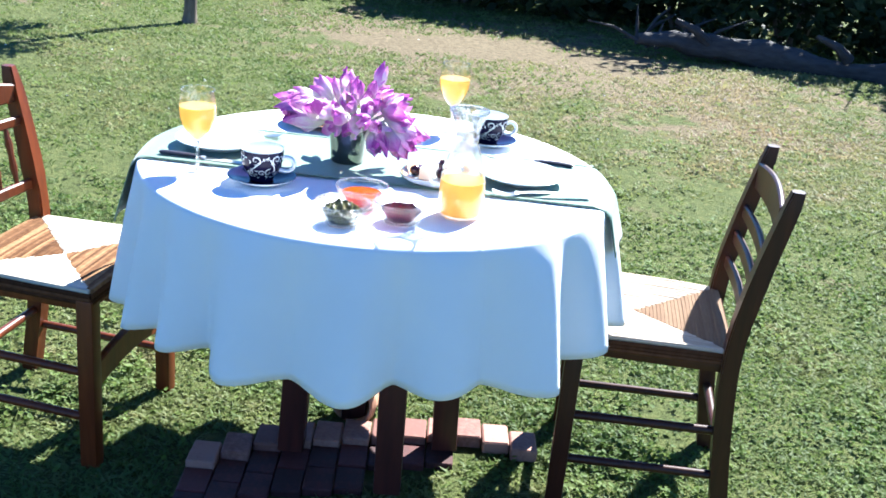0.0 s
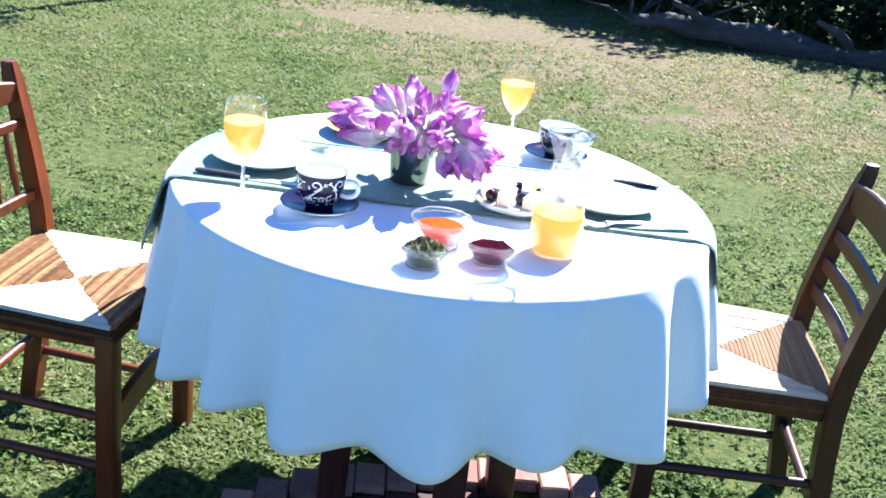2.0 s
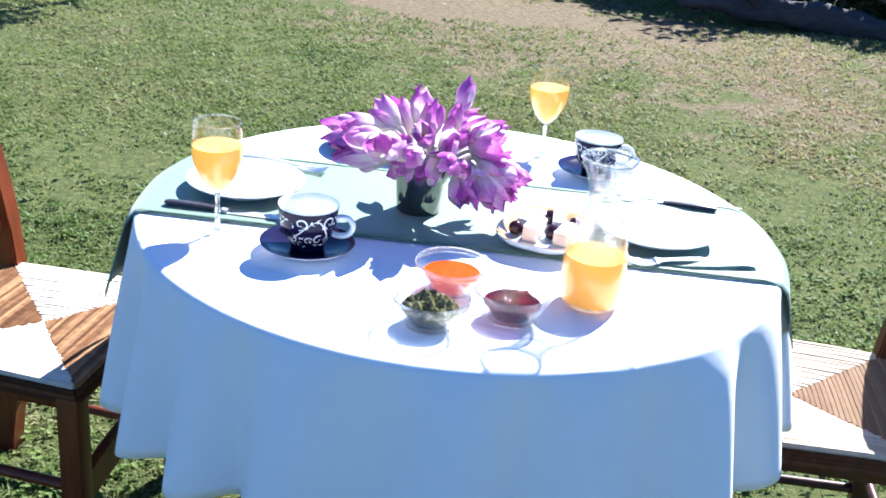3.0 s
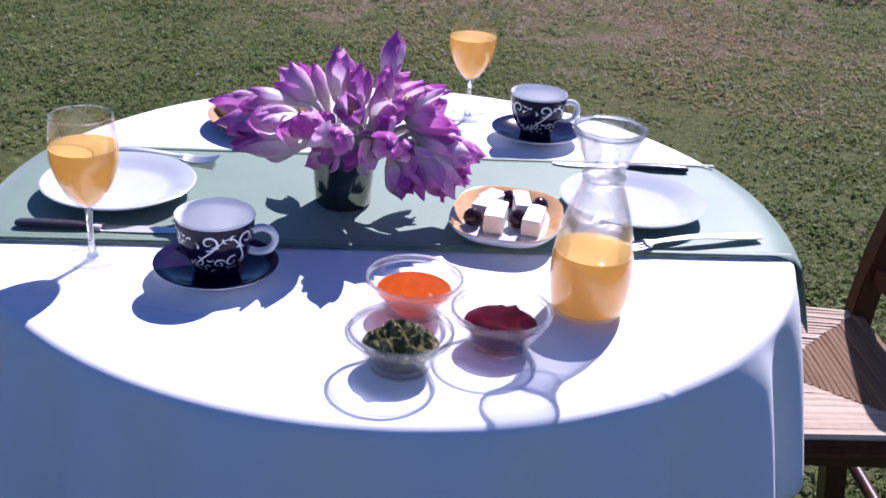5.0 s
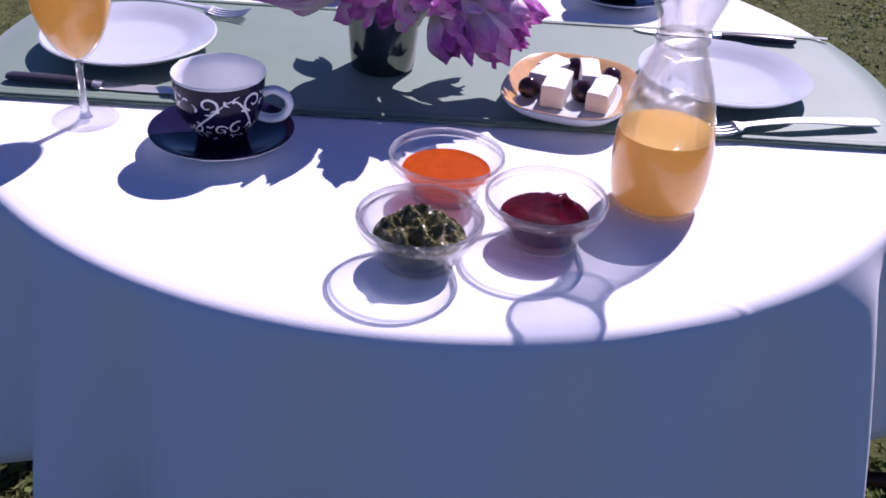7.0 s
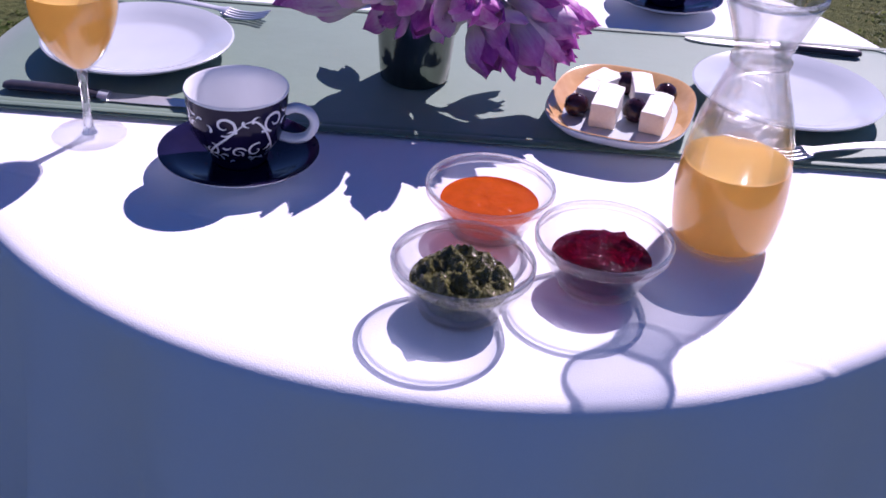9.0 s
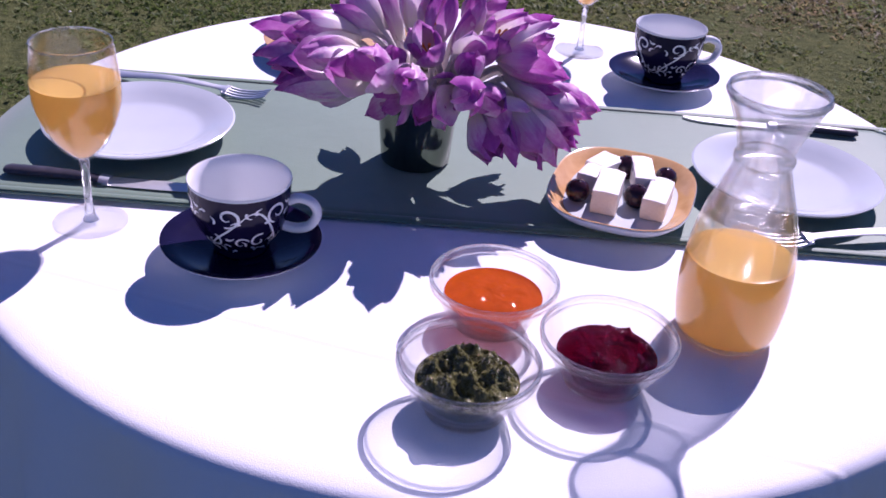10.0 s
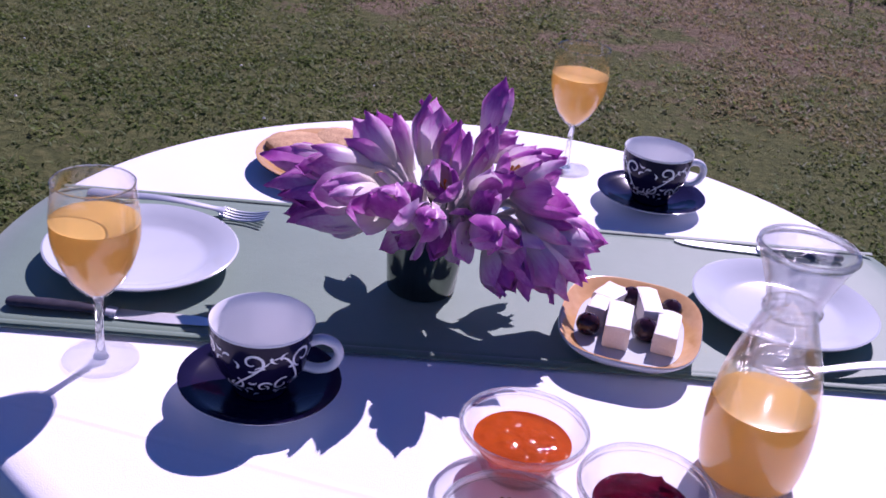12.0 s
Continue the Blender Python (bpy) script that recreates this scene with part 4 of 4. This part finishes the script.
def bread_plate(m):
    d = solid("bread_plate", lathe([(0, 0.003), (0.06, 0.003), (0.064, 0.0), (0.07, 0.001), (0.085, 0.01), (0.1, 0.018), (0.101, 0.0205)], 56), M_NAVY, m, "round tan plate with dark blue edge, holding toasted bread", "plate")
    part("tan_top", lathe([(0.101, 0.0207), (0.0985, 0.0212), (0.08, 0.0135), (0.066, 0.0085), (0, 0.0075)], 56), M_TAN, d, "tan glaze")
    r = random.Random(2)
    for x, y, a, tz, sx in ((-0.046, 0.03, 20, 8, 0.95), (0.018, 0.048, -35, 12, 0.95), (0.03, -0.03, 70, 10, 0.85)):
        bm = squarish([(0.032, 0.0), (0.038, 0.003), (0.039, 0.008), (0.038, 0.014), (0.033, 0.0165), (0.014, 0.017)], 32, 2.6)
        for v in bm.verts:
            v.co *= 1 + 0.06 * noise.noise(v.co * 60 + Vector((x * 100, 0, 0)))
        b = solid("bread_slice", bm, M_BREAD, m @ pose(x, y, 0.0115, tz * 0.25, tz * 0.2, a), "thick slice of golden toasted bread on the plate", "bread", "bread slices", angle=50)
        b.scale = (1.15 * sx, 0.95 * sx, 1)


bread_plate(pose(-0.168, 0.315, TOP))


def knife(m, label):
    k = thing("table_knife", m, label, "knife", "cutlery")
    bm = bmesh.new()
    pts = [(0.0, 0.0085), (0.03, 0.009), (0.06, 0.0095), (0.085, 0.009), (0.1, 0.006), (0.108, 0.001)]
    low = [(x, -0.0085 + 0.004 * (x / 0.108) ** 3) for x, _ in pts]
    lo = [bm.verts.new((x, y, 0.001)) for x, y in low]
    hi = [bm.verts.new((x, y, 0.0024)) for x, y in pts]
    lo2 = [bm.verts.new((x, y, 0.0014)) for x, y in low]
    hi0 = [bm.verts.new((x, y, 0.0003)) for x, y in pts]
    for i in range(len(pts) - 1):
        for a, b in ((lo2, hi), (hi, hi0), (hi0, lo), (lo, lo2)):
            bm.faces.new((a[i], a[i + 1], b[i + 1], b[i]))
    bm.faces.new((lo[0], lo2[0], hi[0], hi0[0]))
    bm.faces.new((hi0[-1], hi[-1], lo2[-1], lo[-1]))
    part("blade", bm, M_SILVER, k, "polished blade")
    line = [(-0.1, 0, 0.0052), (-0.094, 0, 0.0052), (-0.06, 0, 0.0055), (-0.02, 0, 0.005), (0.001, 0, 0.003)]
    part("handle", tube(line, [0.0055, 0.0085, 0.0085, 0.0075, 0.006], 12, flat=0.55), M_HANDLE, k, "dark handle")
    part("bolster", tube([(-0.004, 0, 0.004), (0.006, 0, 0.003)], [0.008, 0.0085], 12, flat=0.45), M_SILVER, k)
    return k


def fork(m, label):
    f = thing("table_fork", m @ Matrix.Scale(1.2, 4), label, "fork", "cutlery")
    part("handle", tube(smooth_line([(-0.1, 0, 0.0045), (-0.07, 0, 0.006), (-0.02, 0, 0.0095), (0.025, 0, 0.0075), (0.04, 0, 0.0055)], 4), [0.007] + [0.0082] * 4 + [0.007 - 0.0028 * i / 8 for i in range(8)] + [0.005, 0.007, 0.0095, 0.0105], 10, flat=0.28), M_SILVER, f)
    for k in range(4):
        y = -0.009 + 0.006 * k
        bm = tube(smooth_line([(0.036, y * 0.9, 0.0058), (0.05, y, 0.003), (0.068, y, 0.004), (0.082, y * 0.96, 0.0085)], 3), [0.0019] * 9 + [0.001], 6, flat=0.6)
        part("tine", bm, M_SILVER, f)
    return f


def along(a, b, z, back):
    d = math.degrees(math.atan2(b[1] - a[1], b[0] - a[0]))
    c, s = math.cos(radians(d)), math.sin(radians(d))
    return pose(a[0] + c * back, a[1] + s * back, z, 0, 0, d)


knife(along((-0.484, -0.082), (-0.299, -0.102), RTOP, 0.1), "table knife with a dark handle lying on the green runner")
fork(along((-0.408, 0.17), (-0.262, 0.135), RTOP, 0.07), "polished steel fork lying beyond the plate")
knife(along((0.462, 0.105), (0.231, 0.143), RTOP, 0.1), "table knife lying on the green runner beside the plate")
fork(along((0.455, -0.14), (0.311, -0.16), RTOP, 0.1), "polished steel fork lying on the green runner")

# ---- flowers ----
VX, VY = -0.073, -0.008
vase = thing("vase", pose(VX, VY, RTOP), "small pewter tumbler used as a flower vase", "vase")
part("vase_wall", lathe([(0, 0.0), (0.034, 0.0), (0.037, 0.003), (0.0395, 0.032), (0.0435, 0.08), (0.0455, 0.097), (0.043, 0.096), (0.0395, 0.05), (0.035, 0.006), (0, 0.005)], 48), M_VASE, vase, angle=60)
part("rolled_rim", lathe([(0.0453, 0.0955), (0.0474, 0.097), (0.0474, 0.1), (0.0453, 0.101), (0.0432, 0.0998), (0.0432, 0.097)], 48, close=True), M_VASE, vase, angle=60)


def petal_mesh(length, width, curl, cup_in):
    bm = bmesh.new()
    nu, nv = 10, 6
    rows = []
    for i in range(nu + 1):
        t = i / nu
        w = width * (0.34 + 0.66 * math.sin(math.pi * min(1, t * 0.62 + 0.02)) ** 1.2) * (1 - max(0, (t - 0.62) / 0.38) ** 2.2) + 0.0002
        bend = curl * t * t * length
        row = []
        for j in range(nv + 1):
            s = -1 + 2 * j / nv
            row.append(bm.verts.new((s * w / 2, bend - cup_in * width * (1 - s * s) * math.sin(math.pi * t * 0.9) + 0.0008 * math.sin(9 * t + 5 * s), length * t * (1 - 0.06 * s * s * t))))
        rows.append(row)
    for a, b in zip(rows, rows[1:]):
        for j in range(nv):
            bm.faces.new((a[j], a[j + 1], b[j + 1], b[j]))
    return to_mesh("petal", bm, M_PETAL, angle=180)


PETALS = [petal_mesh(0.068, 0.036, -0.1, -0.24), petal_mesh(0.072, 0.032, -0.25, -0.2), petal_mesh(0.064, 0.038, 0.08, -0.28), petal_mesh(0.07, 0.03, -0.42, -0.16)]


def flower(base, throat, heading, spread, size, seed, label):
    """One autumn crocus: pale tube from the vase, six petals that open from the throat."""
    r = random.Random(seed)
    f = thing("crocus_flower", Matrix.Translation(throat), label, "flower", "flowers in the vase")
    b, t, h = Vector(base) - Vector(throat), Vector((0, 0, 0)), Vector(heading).normalized()
    mid = b * 0.45 - h * 0.02
    part("flower_tube", tube(smooth_line([b, mid, -h * 0.012, h * 0.012], 5), [0.0032] * 6 + [0.0036] * 6 + [0.0055 + 0.0006 * i for i in range(4)], 8), M_TUBE, f, "pale cream tube")
    q = h.to_track_quat("Z", "Y").to_matrix().to_4x4()
    for k in range(6):
        inner = k % 2
        a = 60 * k + r.uniform(-9, 9)
        op = spread * (0.8 if inner else 1.0) * r.uniform(0.75, 1.25)
        s = size * (0.92 if inner else 1.0) * r.uniform(0.92, 1.06)
        m = q @ pose(0, 0, 0, 0, 0, a) @ Matrix.Translation((0, 0.0055 if not inner else 0.004, 0.004)) @ pose(0, 0, 0, -op, 0, 0) @ pose(0, 0, 0, 0, 0, r.uniform(-10, 10)) @ Matrix.Scale(s, 4)
        part("petal", PETALS[r.randrange(4)], None, f, at=m)
    bm = bmesh.new()
    for k in range(3):
        a = 2.1 * k + r.uniform(0, 1)
        e = q.to_3x3() @ Vector((0.006 * math.cos(a), 0.006 * math.sin(a), 0.03))
        tube([h * 0.005, h * 0.012 + e * 0.5, e + h * 0.004], [0.0008, 0.001, 0.0018], 5, bm)
    part("stamens", bm, M_STAMEN, f, "yellow stamens")
    return f


MOUTH = (VX, VY, RTOP + 0.089)
V3 = Vector(MOUTH) + Vector((0.008, -0.004, -0.012))
SIDE, RISE, NEAR = Vector((0.98, -0.17, 0)), Vector((0.08, 0.45, 0.89)), Vector((-0.15, -0.87, 0.45))
COUNT = [0]


def bloom(x0, u0, c0, x1, u1, c1, spread, label="open violet autumn crocus with a pale throat"):
    """A flower whose petals run from (x0, u0, c0) to (x1, u1, c1): sideways, up and nearer, from the vase's mouth."""
    c0, c1 = c0 + 0.6 * max(u0, 0.0), c1 + 0.6 * max(u1, 0.0)    # the bunch stands upright, its crown over the cloth
    x0, u0, c0, x1, u1, c1 = (v * 0.925 for v in (x0, u0, c0, x1, u1, c1))
    i = COUNT[0]
    COUNT[0] += 1
    r = random.Random(i + 40)
    a = r.uniform(0, 6.28)
    p = V3 + x0 * SIDE + u0 * RISE + c0 * NEAR
    q = V3 + x1 * SIDE + u1 * RISE + c1 * NEAR
    flower(V3 + Vector((0.02 * math.cos(a), 0.02 * math.sin(a), -0.06)), p, q - p, spread, (q - p).length / 0.066, i, label)


BUD = "half-closed violet autumn crocus bud"
# left side of the bunch
bloom(-0.045, 0.012, 0.045, -0.128, -0.012, 0.07, 17)
bloom(-0.085, 0.04, 0.02, -0.172, 0.02, 0.04, 16)
bloom(-0.105, 0.05, -0.01, -0.188, 0.055, -0.01, 9, BUD)
bloom(-0.07, 0.05, 0.02, -0.14, 0.045, 0.05, 16)
bloom(-0.05, 0.055, 0.0, -0.1, 0.1, -0.01, 16)
bloom(-0.075, 0.02, 0.03, -0.155, -0.008, 0.06, 13)
bloom(-0.035, 0.05, -0.02, -0.075, 0.105, -0.04, 14)
# crown
bloom(-0.018, 0.06, 0.0, -0.022, 0.125, -0.01, 20)
bloom(0.008, 0.045, 0.02, 0.008, 0.1, 0.03, 13)
bloom(0.012, 0.03, 0.04, -0.006, 0.05, 0.09, 12, BUD)
bloom(-0.028, 0.008, 0.06, -0.03, 0.03, 0.1, 10, BUD)
bloom(0.046, 0.095, -0.05, 0.056, 0.158, -0.07, 9, BUD)
bloom(0.035, 0.075, -0.03, 0.075, 0.108, -0.05, 20)
bloom(0.04, 0.06, -0.01, 0.05, 0.1, 0.0, 16)
bloom(0.03, 0.025, 0.03, 0.07, 0.062, 0.05, 18)
bloom(0.06, 0.06, -0.03, 0.125, 0.092, -0.05, 8, BUD)
bloom(0.06, 0.055, 0.0, 0.1, 0.082, 0.03, 20)
# right side
bloom(0.075, 0.045, 0.02, 0.142, 0.038, 0.05, 24)
bloom(0.085, 0.03, 0.02, 0.15, 0.012, 0.05, 22)
bloom(0.085, 0.008, 0.03, 0.145, -0.055, 0.05, 17)
bloom(0.1, 0.004, 0.02, 0.168, -0.034, 0.03, 14)
bloom(0.055, 0.005, 0.05, 0.085, -0.01, 0.11, 13)
bloom(0.06, -0.01, 0.04, 0.085, -0.06, 0.08, 16)
bloom(0.025, 0.01, 0.05, 0.035, -0.015, 0.1, 18)
bloom(0.11, 0.015, 0.0, 0.185, 0.004, 0.0, 7, BUD)
bloom(0.07, 0.0, 0.045, 0.112, -0.042, 0.075, 18)
bloom(0.1, 0.02, 0.02, 0.168, -0.02, 0.045, 20)
bloom(-0.015, 0.0, 0.05, -0.035, -0.03, 0.095, 15)
bloom(0.01, 0.005, 0.05, 0.008, -0.032, 0.09, 17)
bloom(0.045, 0.02, 0.05, 0.058, 0.03, 0.105, 18)
# leaning out over the cloth
bloom(-0.035, 0.006, 0.085, -0.052, 0.012, 0.17, 16)
bloom(0.0, 0.0, 0.085, -0.008, -0.004, 0.165, 17)
bloom(-0.06, 0.022, 0.07, -0.1, 0.02, 0.145, 15)
bloom(0.045, 0.004, 0.08, 0.062, -0.012, 0.155, 16)
# behind
bloom(-0.03, 0.04, -0.06, -0.07, 0.06, -0.11, 16)
bloom(0.03, 0.045, -0.06, 0.05, 0.07, -0.12, 16)
bloom(0.08, 0.035, -0.04, 0.14, 0.05, -0.07, 16)

# ---- under the table ----
pot = solid("terracotta_pot", lathe([(0, 0), (0.055, 0), (0.06, 0.004), (0.082, 0.12), (0.084, 0.122), (0.092, 0.124), (0.094, 0.15), (0.088, 0.153), (0.08, 0.148), (0.074, 0.11), (0.054, 0.012), (0, 0.01)], 40), M_POT, pose(0.02, 0.3, 0.07, 92, 0, -32) @ Matrix.Scale(0.8, 4), "small terracotta flower pot lying on its side behind the bricks", "flower pot")

# ---- the far side of the garden ----


def leaf_cloud(name, blobs, count, size, seed, material, parent=None):
    """Many small bent leaves spread unevenly through rounded clumps."""
    r = random.Random(seed)
    verts, faces = [], []
    weights = [b[3] ** 2 for b in blobs]
    for _ in range(count):
        cx, cy, cz, cr = r.choices(blobs, weights)[0]
        d = Vector((r.gauss(0, 1), r.gauss(0, 1), r.gauss(0, 1))).normalized() * cr * r.uniform(0.3, 1.0) ** 0.5
        p = Vector((cx, cy, cz)) + d * (1 + 0.3 * noise.noise(Vector((cx, cy, cz)) + d * 3))
        if p.z < 0.03:
            continue
        s = size * r.uniform(0.6, 1.4)
        u = Vector((r.gauss(0, 1), r.gauss(0, 1), r.gauss(0, 0.6))).normalized()
        w = u.cross(Vector((r.gauss(0, 1), r.gauss(0, 1), r.gauss(0, 1)))).normalized()
        k = len(verts)
        verts += [tuple(p), tuple(p + u * s * 0.5 + w * s * 0.28), tuple(p + u * s), tuple(p + u * s * 0.5 - w * s * 0.28)]
        faces.append((k, k + 1, k + 2, k + 3))
    me = bpy.data.meshes.new(name)
    me.from_pydata(verts, [], faces)
    me.materials.append(material)
    ob = new(name, me)
    ob.parent = parent
    return ob


def shrub(x, y, w, h, seed, label):
    r = random.Random(seed)
    s = thing("shrub", pose(x, y, 0), label, "shrub", "hedge shrubs")
    for k in range(5):
        a = r.uniform(0, 6.28)
        part("stem", tube([(0.05 * math.cos(a), 0.05 * math.sin(a), -0.02), (0.2 * w * math.cos(a), 0.2 * w * math.sin(a), 0.4 * h), (0.4 * w * math.cos(a + 0.4), 0.4 * w * math.sin(a + 0.4), 0.85 * h)], [0.022, 0.016, 0.006], 7), M_BARK, s)
    blobs = [(r.uniform(-0.5, 0.5) * w, r.uniform(-0.4, 0.4) * w, r.uniform(0.04, 0.8) * h, r.uniform(0.22, 0.4) * w) for _ in range(15)]
    leaf_cloud("foliage", blobs, 3400, 0.115, seed, M_LEAF, s)
    return s


HEDGE = [(0.5, 9.5, 1.2, 1.2), (1.5, 9.2, 1.2, 1.4), (2.4, 8.8, 1.3, 1.7), (3.2, 8.2, 1.4, 2.1), (4.0, 7.6, 1.4, 2.2), (4.8, 6.9, 1.4, 2.2), (5.6, 6.3, 1.4, 2.2), (6.4, 5.7, 1.5, 2.3), (-0.7, 9.8, 1.2, 1.0), (-2.0, 10.0, 1.4, 1.2),
         (1.0, 10.2, 1.5, 1.7), (2.2, 9.9, 1.5, 2.0), (3.3, 9.4, 1.5, 2.4), (4.3, 8.7, 1.5, 2.5), (5.2, 8.0, 1.5, 2.5), (6.2, 7.3, 1.6, 2.5), (7.2, 6.6, 1.6, 2.5)]
for i, (x, y, w, h) in enumerate(HEDGE):
    shrub(1.105 * x - 0.3, y + 0.11 * x - 0.9, w, h, 60 + i, "dense dark green garden shrub throwing shade on the lawn")


def small_tree(x, y):
    t = thing("young_tree", pose(x, y, 0), "slim young garden tree standing on the lawn", "tree")
    trunk = part("trunk", tube(smooth_line([(0, 0, -0.03), (0.01, 0.0, 0.25), (-0.02, 0.01, 0.7), (0.0, 0.02, 1.2), (0.03, 0.0, 1.7)], 4), [0.075, 0.06, 0.052, 0.05] + [0.048 - 0.0025 * i for i in range(13)], 12), M_BARK, t)
    r = random.Random(8)
    for k in range(7):
        a = k * 0.9
        z = 1.05 + 0.09 * k
        part("limb", tube([(0, 0, z), (0.25 * math.cos(a), 0.25 * math.sin(a), z + 0.2), (0.55 * math.cos(a + 0.2), 0.55 * math.sin(a + 0.2), z + 0.35)], [0.02, 0.013, 0.005], 6), M_BARK, trunk)
    blobs = [(r.uniform(-0.5, 0.5), r.uniform(-0.5, 0.5), r.uniform(1.35, 2.0), r.uniform(0.14, 0.26)) for _ in range(8)]
    leaf_cloud("crown", blobs, 1700, 0.06, 5, M_LEAF, t)


small_tree(-1.88, 6.12)


def fallen_log(x0, y0, x1, y1, r0, label):
    n = 26
    line, rad = [], []
    for i in range(n + 1):
        t = i / n
        line.append((x0 + (x1 - x0) * t, y0 + (y1 - y0) * t + 0.06 * math.sin(5 * t), r0 * 0.8 + 0.05 * math.sin(7 * t + 1)))
        rad.append(r0 * (0.35 + 0.65 * min(1.0, 3.5 * t)) * (1 + 0.18 * math.sin(11 * t) + 0.12 * math.sin(23 * t)))
    bm = tube(line, rad, 18)
    for v in bm.verts:
        v.co += Vector((noise.noise(v.co * 5), noise.noise(v.co * 5 + Vector((7, 0, 0))), noise.noise(v.co * 5 + Vector((0, 7, 0))))) * 0.05
    log = solid("fallen_log", bm, M_LOG, Matrix(), label, "log")
    r = random.Random(77)
    for k in range(18):                  # dead twigs that tangle at its thin end
        p = Vector((x0 + r.uniform(0.0, 0.8), y0 + r.uniform(-0.05, 0.2), r.uniform(0.06, 0.12)))
        q = Vector((r.uniform(-0.55, 0.5), r.uniform(-0.05, 0.25), r.uniform(-0.04, 0.3)))
        part("twig", tube([p, p + q * 0.5 + Vector((0, 0.03, 0.03)), p + q], [0.017, 0.012, 0.005], 6), M_LOG, log)
    for k in range(3):
        t = 0.15 + 0.3 * k
        p = Vector((x0 + (x1 - x0) * t, y0 + (y1 - y0) * t, r0 * 1.4))
        part("branch_stub", tube([p, p + Vector((-0.12, -0.03, 0.1)), p + Vector((-0.28, 0.02, 0.16))], [0.05, 0.035, 0.018], 8), M_LOG, log)
    return log


fallen_log(1.7, 6.5, 5.3, 5.8, 0.115, "weathered grey fallen log lying in the hedge's shade")

grass(170000, -1.7, 2.1, -0.7, 1.8, 0.036, 1, "grass", "short mown lawn grass round the table")
grass(130000, -2.6, 3.6, 1.5, 4.8, 0.042, 2, "grass", "short mown lawn grass beyond the table")
grass(120000, -4.2, 6.5, 4.5, 9.0, 0.05, 3, "grass", "short mown lawn grass at the garden's far side")

r = random.Random(12)
verts, faces = [], []
for _ in range(70):
    x, y = r.uniform(-3, 4.5), r.uniform(0.6, 7)
    s, z = r.uniform(0.003, 0.0055), ground_z(x, y) + r.uniform(0.014, 0.024)
    k = len(verts)
    verts += [(x, y, z + s), (x - s, y - s, z), (x + s, y - s, z), (x + s, y + s, z), (x - s, y + s, z)]
    faces += [(k, k + 1, k + 2), (k, k + 2, k + 3), (k, k + 3, k + 4), (k, k + 4, k + 1), (k + 4, k + 3, k + 2, k + 1)]
me = bpy.data.meshes.new("clover_heads")
me.from_pydata(verts, [], faces)
me.materials.append(M_DAISY)
tagged(new("clover_heads", me), "tiny pale clover heads scattered in the lawn", "clover", kind="stuff")



def low_leaves(count, x0, x1, y0, y1, size, seed, label):
    """Small round weed and clover leaves that grow in clumps between the grass."""
    r = random.Random(seed)
    verts, faces = [], []
    n = 0
    while n < count:
        x, y = r.uniform(x0, x1), r.uniform(y0, y1)
        if noise.noise((x * 2.3, y * 2.3, 9.0)) + 0.8 * noise.noise((x * 8, y * 8, 4.0)) < r.uniform(-0.3, 0.5):
            continue
        if -0.44 < x < 0.48 and -0.34 < y < 0.24 and y + 0.04 > 0.64 * (x - 0.18):
            continue
        n += 1
        for _ in range(3):
            px, py = x + r.gauss(0, size), y + r.gauss(0, size)
            z = ground_z(px, py) + r.uniform(0.012, 0.026)
            a, s = r.uniform(0, 6.283), size * r.uniform(0.6, 1.2)
            tx, ty = r.uniform(-0.6, 0.6), r.uniform(-0.6, 0.6)
            k = len(verts)
            for q in range(5):
                b = a + q * 1.2566
                dx, dy = math.cos(b) * s * (0.7 if q % 2 else 1.0), math.sin(b) * s * (0.7 if q % 2 else 1.0)
                verts.append((px + dx, py + dy, z + dx * tx + dy * ty))
            verts.append((px, py, z - s * 0.18))
            faces += [(k + q, k + (q + 1) % 5, k + 5) for q in range(5)]
    me = bpy.data.meshes.new("weed_leaves")
    me.from_pydata(verts, [], faces)
    me.materials.append(M_WEED)
    tagged(new("weed_leaves", me), label, "weeds", kind="stuff")


low_leaves(4200, -1.7, 2.1, -0.7, 1.8, 0.0085, 41, "bright green clover and weed leaves between the grass")
low_leaves(1200, -2.6, 3.6, 1.5, 4.8, 0.0105, 42, "bright green weed leaves in the lawn beyond the table")

# ---- bricks of the pad ----
bm = block(0.07, 0.1, 0.036, 0.004, (0, 0, 0.018), seg=1)
BRICK = to_mesh("brick", bm, M_BRICK, angle=30)
r = random.Random(31)
FAR = [0.024, 0.075, 0.128, 0.158, 0.172, 0.19, 0.205, 0.222, 0.238, 0.25, 0.227, 0.2]
# lower inner bricks, their dark red deepened to paint the table's shade
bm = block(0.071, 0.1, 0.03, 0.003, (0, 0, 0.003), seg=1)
INNER = to_mesh("brick", bm, M_SHADEBRICK, angle=30)
for i, far in enumerate(FAR):
    x = -0.4 + 0.0735 * i
    part("brick", BRICK, None, pad, at=pose(x, far - 0.05, r.uniform(-0.001, 0.002), 0, 0, r.uniform(-1.5, 1.5)))
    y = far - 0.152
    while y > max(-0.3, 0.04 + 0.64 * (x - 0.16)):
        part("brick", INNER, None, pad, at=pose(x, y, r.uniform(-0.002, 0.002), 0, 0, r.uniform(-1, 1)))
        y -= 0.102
